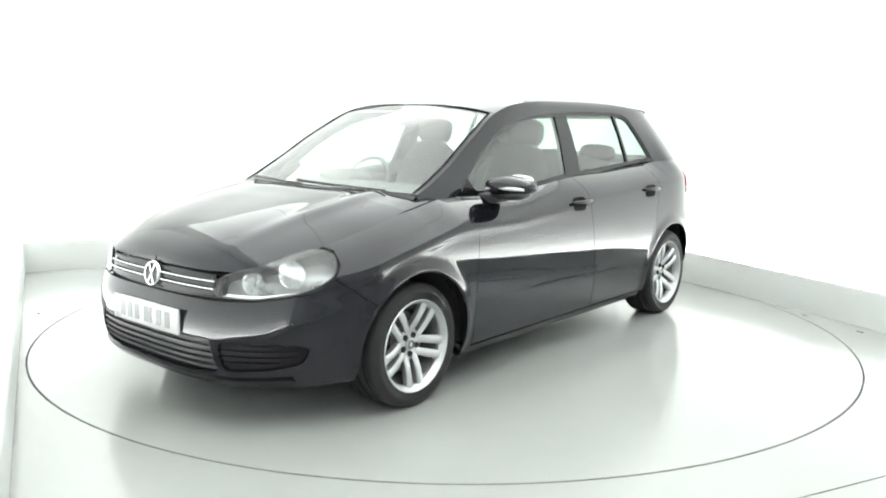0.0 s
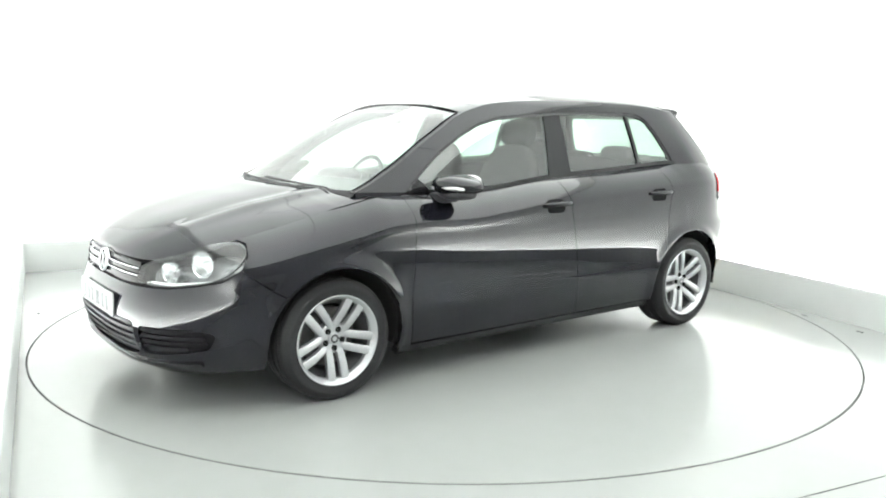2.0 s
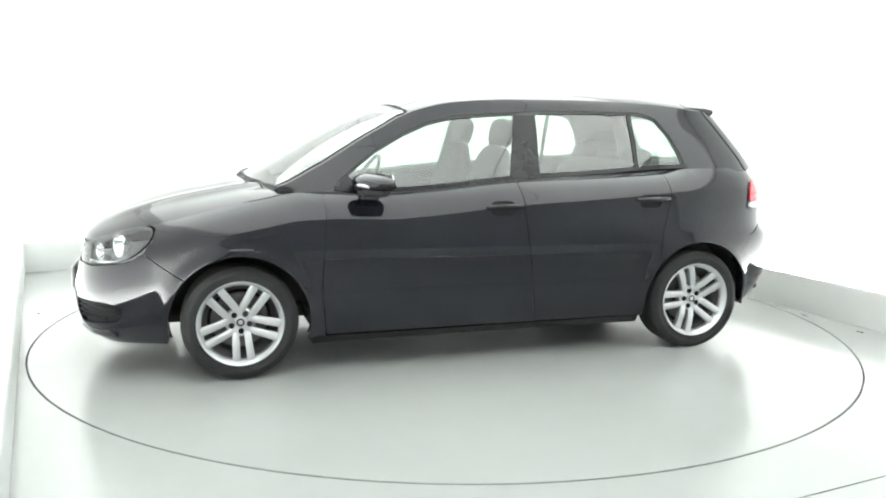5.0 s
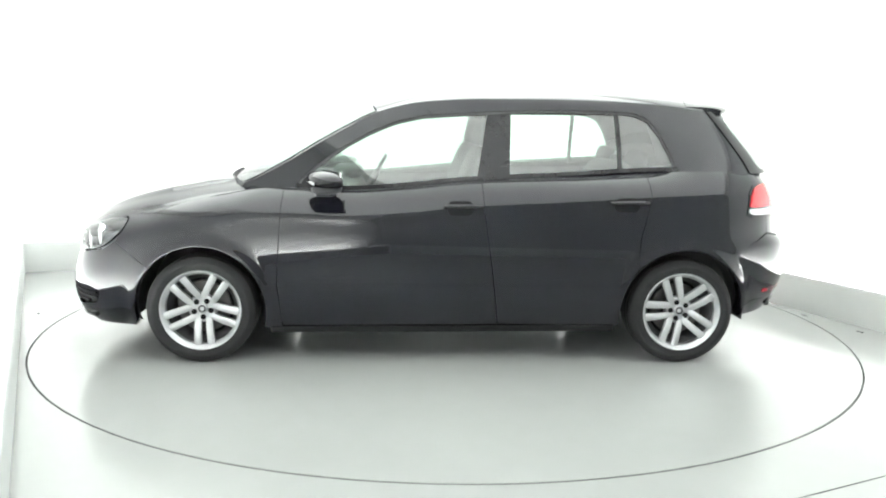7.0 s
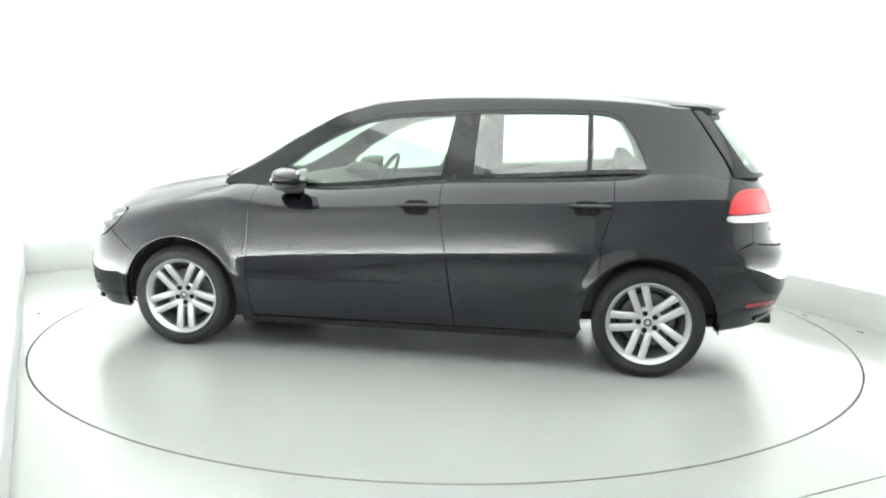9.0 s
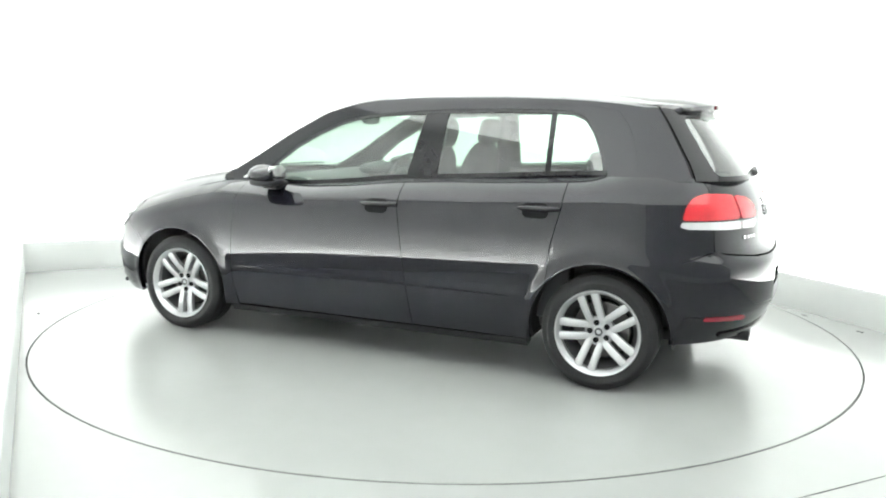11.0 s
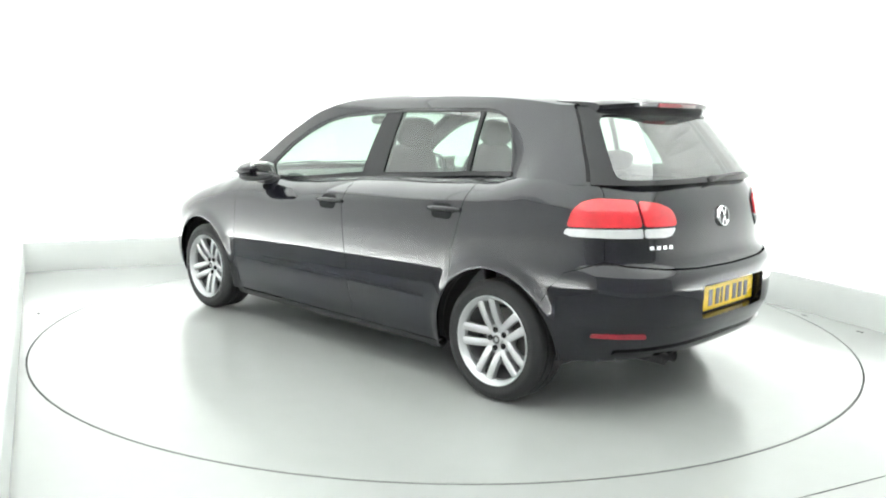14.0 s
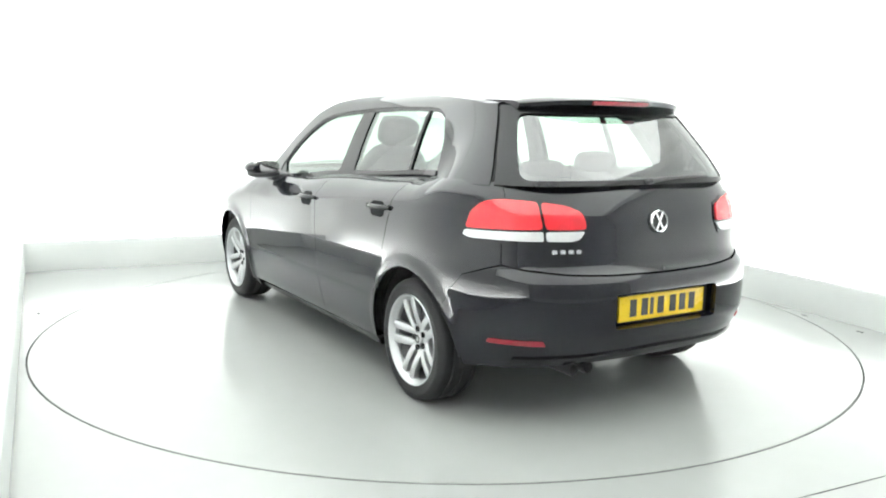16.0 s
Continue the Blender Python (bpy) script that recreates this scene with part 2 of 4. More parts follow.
def wall(name, p, q, outward, label, mat=None):
    """Wall 0.2 m thick from p to q, its inner face through them."""
    bm = bmesh.new()
    o = outward.normalized() * 0.2
    vs = [bm.verts.new(v) for v in (p, q, q + o, p + o)]
    f = bm.faces.new(vs)
    ex = bmesh.ops.extrude_face_region(bm, geom=[f])
    for v in ex["geom"]:
        if isinstance(v, bmesh.types.BMVert):
            v.co.z += WALL_H
    return tagged(link_bm(name, bm, mat or M_WALL, smooth=False), label, "wall", kind="structure")


def light_trough(p, q, inward, lit=True):
    """Upright board 0.25 m high that stands off the wall and hides a light strip behind it; p and q lie on the wall's foot."""
    n = inward.normalized()
    d = (q - p).normalized()
    prof = [(TROUGH - .018, 0.0), (TROUGH, 0.0), (TROUGH, 0.238), (TROUGH - .003, 0.246), (TROUGH - .009, 0.25), (TROUGH - .015, 0.246), (TROUGH - .018, 0.238)]
    bm = bmesh.new()
    a = [bm.verts.new(p + n * x + Vector((0, 0, z))) for x, z in prof]
    b = [bm.verts.new(q + n * x + Vector((0, 0, z))) for x, z in prof]
    for i in range(len(prof)):
        k = (i + 1) % len(prof)
        bm.faces.new((a[i], a[k], b[k], b[i]))
    bm.faces.new(a)
    bm.faces.new(b)
    tagged(link_bm("baseboard", bm, M_SKIRT), "light grey upstand board along the studio wall", "baseboard", kind="structure")
    if not lit:
        return
    lamp = tagged(new("light_strip"), "long white glowing light strip behind upstand board", "light strip", "light strips along the walls")
    m = Matrix.Translation(p + n * (TROUGH * .5)) @ Matrix(((d.x, n.x, 0, 0), (d.y, n.y, 0, 0), (0, 0, 1, 0), (0, 0, 0, 1)))
    ln = (q - p).length
    bm = box_bm(.35, ln - .35, -.05, .05, 0.0, .05, .006)
    part("housing", bm, M_CEIL, lamp)
    part("tube", box_bm(.37, ln - .37, -.035, .035, .0505, .085, .012, 3), M_STRIP, lamp, "glowing white tube")
    lamp.matrix_basis = m


TT_R = 2.453


def build_room():
    L0, L1 = room(LEFT_D, FRONT_D), room(LEFT_D, BACK_D)
    R0, R1 = room(RIGHT_D, FRONT_D), room(RIGHT_D, BACK_D)
    wall("wall_west", L0 - RA * 0.2, L1 + RA * 0.2, -RB, "smooth white painted studio wall")
    wall("wall_east", R0 - RA * 0.2, R1 + RA * 0.2, RB, "smooth white painted studio wall above grey skirting")
    wall("wall_north", L1, R1, RA, "smooth white painted back wall of the studio")
    # behind the camera and unseen; its grey darkens reflections in the paint
    wall("wall_south", L0, R0, -RA, "unseen end wall, set grey to darken the car's reflections", M_DIMWALL)
    light_trough(L1, R1, -RA)
    light_trough(R1 - RA * TROUGH, R0 + RA * TROUGH, -RB)
    light_trough(L0 + RA * TROUGH, L1 - RA * TROUGH, RB)
    # no strip at the unseen end, so the tail mirrors less light
    light_trough(R0, L0, RA, lit=False)
    # floor: one sheet with a round opening for the turntable
    bm = bmesh.new()
    n = 128
    ring = [bm.verts.new(((TT_R + 0.005) * math.cos(2 * math.pi * i / n), (TT_R + 0.005) * math.sin(2 * math.pi * i / n), 0)) for i in range(n)]
    low = [bm.verts.new((v.co.x, v.co.y, -0.06)) for v in ring]
    far = []
    for v in ring:
        d = v.co.normalized()
        bb, aa = d.dot(RB), d.dot(RA)
        k = min((RIGHT_D + 0.15) / bb if bb > 1e-6 else 99, (LEFT_D - 0.15) / bb if bb < -1e-6 else 99,
                (BACK_D + 0.15) / aa if aa > 1e-6 else 99, (FRONT_D - 0.15) / aa if aa < -1e-6 else 99)
        far.append(bm.verts.new(d * max(k, TT_R + 0.02)))
    for i in range(n):
        j = (i + 1) % n
        bm.faces.new((ring[i], far[i], far[j], ring[j]))
        bm.faces.new((ring[i], ring[j], low[j], low[i]))
    ob = link_bm("floor", bm, M_FLOOR, smooth=False)
    tagged(ob, "pale grey glossy coated floor round the turntable", "floor", kind="structure")
    pit = bmesh.new()
    bmesh.ops.create_circle(pit, cap_ends=True, radius=TT_R + 0.01, segments=64)
    for v in pit.verts:
        v.co.z = -0.055
    tagged(link_bm("turntable_pit", pit, M_GROOVE), "dark recess below the turntable", "pit", kind="structure")
    # ceiling
    bm = bmesh.new()
    f = bm.faces.new([bm.verts.new(v) for v in (L0 - RB * .2 - RA * .2 + Vector((0, 0, WALL_H)), R0 + RB * .2 - RA * .2 + Vector((0, 0, WALL_H)), R1 + RB * .2 + RA * .2 + Vector((0, 0, WALL_H)), L1 - RB * .2 + RA * .2 + Vector((0, 0, WALL_H)))])
    ex = bmesh.ops.extrude_face_region(bm, geom=[f])
    for v in ex["geom"]:
        if isinstance(v, bmesh.types.BMVert):
            v.co.z += 0.15
    tagged(link_bm("ceiling", bm, M_CEIL, smooth=False), "plain white studio ceiling", "ceiling", kind="structure")
    # floor joint near the camera
    p, q = Vector((0.95, -2.665, 0.0)), Vector((2.3, -2.0, 0.0))
    d = (q - p).normalized()
    s = Vector((-d.y, d.x, 0)) * 0.002
    bm = bmesh.new()
    a = [bm.verts.new(v + Vector((0, 0, h))) for h in (0.0, 0.0015) for v in (p - s, q - s, q + s, p + s)]
    for f in ((0, 1, 2, 3), (4, 5, 6, 7), (0, 1, 5, 4), (1, 2, 6, 5), (2, 3, 7, 6), (3, 0, 4, 7)):
        bm.faces.new([a[i] for i in f])
    tagged(link_bm("trim", bm, M_GROOVE, smooth=False), "thin dark joint line in the pale floor", "floor joint", kind="structure")


def floor_marks():
    """Small flat dark marks on the floor near the upstand boards."""
    for x, y, w, d, a in ((2.49, .33, .05, .012, 115), (2.66, -.11, .045, .010, 115), (-2.66, -.02, .022, .022, 115)):
        bm = box_bm(-w / 2, w / 2, -d / 2, d / 2, 0.0, .004, .0015)
        ob = tagged(link_bm("floor_mark", bm, M_GROOVE), "small flat dark mark on the pale floor", "floor plate", "floor fixing plates")
        ob.matrix_basis = pose(x, y, 0, 0, 0, a)


def fill_panels():
    """Long light panels over the turntable, added out of view to light the room."""
    lamp = None
    for b in (-1.65, 0.0, 1.65):
        for a in (-4.2, -2.14, -0.08, 1.98):
            m = Matrix.Translation(room(b, a, WALL_H)) @ Matrix((( RB.x, RA.x, 0, 0), (RB.y, RA.y, 0, 0), (0, 0, 1, 0), (0, 0, 0, 1)))
            if lamp is None:
                lamp = tagged(new("fill_panel"), "added unseen long white glowing ceiling panel in slim frame", "ceiling light", "ceiling light panels")
                fr = bmesh.new()
                for x0, x1, y0, y1 in ((-.824, -.82, -1.029, 1.029), (.82, .824, -1.029, 1.029), (-.82, .82, -1.029, -1.025), (-.82, .82, 1.025, 1.029)):
                    t = box_bm(x0, x1, y0, y1, -0.05, -0.002)
                    me = bpy.data.meshes.new("tmp")
                    t.to_mesh(me)
                    t.free()
                    fr.from_mesh(me)
                    bpy.data.meshes.remove(me)
                part("frame", fr, M_CEIL, lamp)
                part("diffuser", box_bm(-.819, .819, -1.024, 1.024, -0.04, -0.01), M_LIGHT, lamp, "glowing white diffuser of the added panel")
                lamp.matrix_basis = m
            else:
                copy_thing(lamp, m)


def lathe_ring(profile, seg):
    bm = lathe_bm(profile, seg)
    bm.transform(Matrix.Rotation(radians(90), 4, "X"))
    return bm


def turntable():
    t = tagged(new("turntable"), "round pale grey turntable disc flush with floor", "turntable")
    bm = bmesh.new()
    n = 160
    bmesh.ops.create_circle(bm, cap_ends=True, radius=TT_R - 0.006, segments=n)
    top = bm.faces[:]
    rim = bmesh.ops.extrude_face_region(bm, geom=top)
    for v in rim["geom"]:
        if isinstance(v, bmesh.types.BMVert):
            v.co.z = -0.05
            v.co.x *= 1.0008
            v.co.y *= 1.0008
    part("disc", bm, M_FLOOR, t, "pale grey glossy disc")
    part("edge_ring", lathe_ring([(TT_R - .0045, -.03), (TT_R - .0045, -.002), (TT_R - .0005, -.002), (TT_R - .0005, -.03)], 160), M_GROOVE, t, "thin dark edge ring")
    return t


# ---------------- car body surfaces ----------------
# Car space: x forward, y to its left side, z up, origin midway between the axles on the ground.
WB = 1.289
HUB_Z = 0.287
ARCH_R = 0.343
CAP_N = 3.0
CAP_NR = 2.95
X1 = 1.2
CAP_U = 1.45
U_REAR = CAP_U + 2 * X1

XF = curve([.15, .2, .26, .34, .42, .49, .53, .56, .62, .66, .70, .80, 1.0], [2.0, 2.068, 2.106, 2.122, 2.118, 2.104, 2.09, 2.080, 2.072, 2.06, 2.035, 1.96, 1.8])
XR = curve([.15, .22, .28, .37, .45, .56, .63, .665, .70, .78, .88, .95, 1.0, 1.05, 1.1], [-1.84, -1.92, -1.975, -2.03, -2.06, -2.062, -2.055, -2.03, -1.985, -1.972, -1.958, -1.93, -1.90, -1.86, -1.82])
WZ = curve([.15, .19, .25, .33, .42, .5, .58, .68, .78, .88, 1.1], [.80, .828, .85, .865, .876, .882, .884, .8815, .875, .864, .835])
ZT_X = curve([2.08, 2.02, 1.9, 1.75, 1.62, 1.48, 1.18, .97, .8, .55, .27, -.15, -.65, -1.22, -1.6, -1.9],
             [.665, .672, .722, .768, .80, .832, .888, .925, .928, .92, .938, .980, 1.008, 1.043, 1.05, 1.045])
INS_X = curve([2.1, 1.9, 1.6, 1.2, .9, .5, -.4, -1.1, -1.3, -1.5, -1.7, -1.85, -2.0], [.02, .09, .15, .155, .143, .12, .13, .155, .11, .07, .06, .04, .02])
_th = np.linspace(0, math.pi / 2, 600)
_cx, _cy = .90 * np.cos(_th) ** (2 / CAP_N), .86 * np.sin(_th) ** (2 / CAP_N)
_arc = np.concatenate([[0], np.cumsum(np.hypot(np.diff(_cx), np.diff(_cy)))])
_arc /= _arc[-1]


def x_nominal(au):
    """x on the standard contour for a distance along it."""
    f = np.interp(np.clip(au / CAP_U, 0, 1), _arc, X1 + _cx)
    r = -np.interp(np.clip((U_REAR + CAP_U - au) / CAP_U, 0, 1), _arc, X1 + _cx * 0.97)
    m = X1 - (au - CAP_U)
    return np.where(au < CAP_U, f, np.where(au > U_REAR, r, m))


def z_top(u):
    return ZT_X(x_nominal(np.abs(u)))


def low(u, z):
    """Lower body: u runs round the car from the nose's middle, z is the height."""
    u, z = np.asarray(u, float), np.asarray(z, float)
    au = np.abs(u)
    xn = x_nominal(au)
    d = ZT_X(xn) - z
    ins = INS_X(xn) * np.clip(1 - d / 0.17, 0, 1.2) ** 2.6
    w = WZ(z) - ins
    q = np.clip((z - 0.418) / 0.03, 0, 1)
    w = w + 0.0024 * (1 - q * q * (3 - 2 * q)) * np.clip((z - 0.27) / 0.12, 0, 1) * np.clip((0.98 - np.abs(xn)) / 0.15, 0, 1)
    # crisp shoulder line
    w = w + 0.005 * np.exp(-((d - 0.125) / 0.028) ** 2) * np.clip((1.6 - xn) / 0.4, 0, 1)
    tf = np.interp(np.clip(au / CAP_U, 0, 1), _arc, _th)
    tr = np.interp(np.clip((U_REAR + CAP_U - au) / CAP_U, 0, 1), _arc, _th)
    th = np.where(au < CAP_U, tf, tr)
    n = np.where(au < CAP_U, CAP_N, CAP_NR)
    c, s = np.clip(np.cos(th), 0, 1) ** (2 / n), np.clip(np.sin(th), 0, 1) ** (2 / n)
    x = np.where(au < CAP_U, X1 + (XF(z) - X1) * c, np.where(au > U_REAR, -X1 + (XR(z) + X1) * c, X1 - (au - CAP_U)))
    y = np.where((au < CAP_U) | (au > U_REAR), w * s, w)
    for hx in (WB, -WB):
        r = np.hypot(x - hx, z - HUB_Z)
        y = y + 0.014 * np.exp(-((r - ARCH_R - 0.005) / 0.035) ** 2) * (y > 0.5)
    return x, np.where(u < 0, -y, y), z


def u_x(x, z):
    """Distance along the contour of a point of the side given by x."""
    if abs(x) <= X1:
        return CAP_U + X1 - x
    e = float(XF(z)) if x > 0 else -float(XR(z))
    c = min(1.0, (abs(x) - X1) / (e - X1)) ** ((CAP_N if x > 0 else CAP_NR) / 2)
    k = CAP_U * float(np.interp(math.acos(c), _th, _arc))
    return k if x > 0 else U_REAR + CAP_U - k


def u_y(y, z, rear=False):
    """Distance along the contour of a point of the front (or rear) given by y."""
    w = float(WZ(z))
    for _ in range(4):
        s = min(1.0, abs(y) / w) ** ((CAP_NR if rear else CAP_N) / 2)
        k = CAP_U * float(np.interp(math.asin(s), _th, _arc))
        u = U_REAR + CAP_U - k if rear else k
        xn = float(x_nominal(np.array(u)))
        d = float(ZT_X(xn)) - z
        w = float(WZ(z)) - float(INS_X(xn)) * float(np.clip(1 - d / 0.17, 0, 1.2)) ** 2.6
    return u if y >= 0 else (2 * (U_REAR + CAP_U) - u if rear else -u)


UMAX = U_REAR + CAP_U


def low_rear(u, z):
    """The same surface across the tail's middle: u beyond UMAX lies on the right side."""
    u = np.asarray(u, float)
    x, y, z = low(np.where(u > UMAX, 2 * UMAX - u, u), z)
    return x, np.where(u > UMAX, -y, y), z


WG = curve([.90, .95, 1.0, 1.1, 1.2, 1.3, 1.355, 1.385, 1.41, 1.44], [.742, .728, .712, .678, .641, .598, .571, .555, .537, .50])
XRG = curve([.98, 1.03, 1.1, 1.175, 1.25, 1.3, 1.36, 1.41], [-1.92, -1.902, -1.862, -1.802, -1.74, -1.698, -1.642, -1.592])
G_N = 4.8
GX1 = 0.95
_gx, _gy = .86 * np.cos(_th) ** (2 / G_N), .68 * np.sin(_th) ** (2 / G_N)
_garc = np.concatenate([[0], np.cumsum(np.hypot(np.diff(_gx), np.diff(_gy)))])
G_CAP = float(_garc[-1])
_garc /= _garc[-1]


FLARE_X = curve([-1.9, -1.8, -1.7, -1.6, -1.45, -1.3, -1.12], [0, .015, .035, .056, .068, .036, 0])


def upper(u, z):
    """Greenhouse: u is -x along the side, then goes on round the tail; z is the height."""
    u, z = np.asarray(u, float), np.asarray(z, float)
    uu = np.where(u > GX1 + G_CAP, 2 * (GX1 + G_CAP) - u, u)
    k = np.clip((GX1 + G_CAP - uu) / G_CAP, 0, 1)
    th = np.interp(k, _garc, _th)
    c, s = np.clip(np.cos(th), 0, 1) ** (2 / G_N), np.clip(np.sin(th), 0, 1) ** (2 / G_N)
    w = WG(z)
    side = uu < GX1
    x = np.where(side, -uu, -GX1 + (XRG(z) + GX1) * c)
    y = np.where(side, w - 0.07 * np.clip(-uu - 0.1, 0, 2) ** 2, w * s)
    y = y + FLARE_X(x) * np.clip((ZT_X(x) + .31 - z) / .31, 0, 1.12) ** 1.9 * np.clip((y - .3) / .25, 0, 1)
    return x, np.where(u > GX1 + G_CAP, -y, y), z


def ug(x=None, y=None, z=1.0):
    if x is not None and x >= -GX1:
        return -x
    if x is not None:
        c = min(1.0, (-x - GX1) / (-float(XRG(z)) - GX1)) ** (G_N / 2)
        k = float(np.interp(math.acos(c), _th, _garc))
    else:
        s = min(1.0, abs(y) / float(WG(z))) ** (G_N / 2)
        k = float(np.interp(math.asin(s), _th, _garc))
    u = GX1 + G_CAP * (1 - k)
    return u if (y is None or y >= 0) else 2 * (GX1 + G_CAP) - u


# outer line of the windscreen pillar and the roof's edge, as height over x
PILLAR = curve([1.10, 1.02, .92, .83, .66, .54, .40, .30, .18, .05, -.25, -.65, -1.1, -1.4, -1.52],
               [.940, .972, 1.024, 1.074, 1.180, 1.248, 1.324, 1.358, 1.387, 1.403, 1.419, 1.422, 1.411, 1.392, 1.378])
WS_CX = curve([0, .25, .5, .75, 1], [1.24, 1.045, .845, .635, .41])
WS_CZ = curve([0, .25, .5, .75, 1], [.952, 1.075, 1.193, 1.298, 1.384])
WS_EX = curve([0, 1], [1.085, .37])
ROOF_CX = curve([0, 1], [.41, -1.56])
ROOF_CZ = curve([0, .12, .3, .5, .7, .85, 1], [1.384, 1.443, 1.475, 1.484, 1.478, 1.460, 1.430])
TG_W = .93


ROOF_UE = ug(y=(TG_W + .008) * float(WG(1.378)), z=1.378)


def windscreen_map(t, q):
    ex = WS_EX(q)
    ez = PILLAR(ex)
    x, y, z = upper(-ex, ez)
    k = np.abs(t) ** 2.4
    return ex * k + WS_CX(q) * (1 - k), t * y, ez * k + WS_CZ(q) * (1 - k)


def roof_map(t, q):
    eu = -.37 + (ROOF_UE + .37) * q
    ez = PILLAR(-eu)
    x, y, z = upper(eu, ez)
    k = np.abs(t) ** 2.6
    k2 = np.abs(t) ** 3.4
    return x * k + ROOF_CX(q) * (1 - k), t * y, ez * k2 + ROOF_CZ(q) * (1 - k2)


HOOD_CZ = curve([2.08, 2.05, 2.0, 1.92, 1.83, 1.655, 1.48, 1.31, 1.21, 1.0], [.668, .698, .742, .792, .836, .892, .928, .946, .952, .958])


def hood_map(t, u):
    """Bonnet: u runs back from the nose along the wing's top line, t goes across."""
    au = np.abs(u)
    x, y, z = low(au, z_top(au))
    yy = t * y
    k = np.abs(t) ** 3.0
    cz = np.maximum(HOOD_CZ(x), z)
    zz = z * k + cz * (1 - k)
    fold = np.clip((2.0 - x) / 0.5, 0, 1)
    zz = zz + 0.011 * fold * np.exp(-((np.abs(t) - 0.66) / 0.07) ** 2)
    # the rear edge bows forward toward the screen's foot
    b = np.clip((1.5 - x) / 0.6, 0, 1)
    xx = x + 0.27 * b * b * (3 - 2 * b) * (1 - np.abs(t) ** 2.2)
    return xx, yy, zz


def top_run(x0, x1, n=24, dz=-0.003):
    """Points along the body's top line from x0 to x1 as (u, z)."""
    out = []
    for i in range(n + 1):
        x = x0 + (x1 - x0) * i / n
        z = float(ZT_X(x))
        out.append((u_x(x, z), z + dz))
    return out


def arch(hx, a0, a1, n=22, r=ARCH_R):
    out = []
    for i in range(n + 1):
        a = radians(a0 + (a1 - a0) * i / n)
        x, z = hx + r * math.cos(a), HUB_Z + r * math.sin(a)
        out.append((u_x(x, z), z))
    return out


def ux(*pts):
    return [(u_x(x, z), z) for x, z in pts]


def fy(*pts):
    return [(u_y(y, z), z) for y, z in pts]


def ry(*pts):
    return [(u_y(y, z, True), z) for y, z in pts]


def mirrored_front(pts):
    """Closed outline from a left half that starts and ends on the middle line."""
    return pts + [(-u, z) for u, z in pts[::-1]]


def mirrored_rear(pts):
    return pts + [(2 * UMAX - u, z) for u, z in pts[::-1]]


def pane_names(ob):
    ob.visible_shadow = False
    return ob


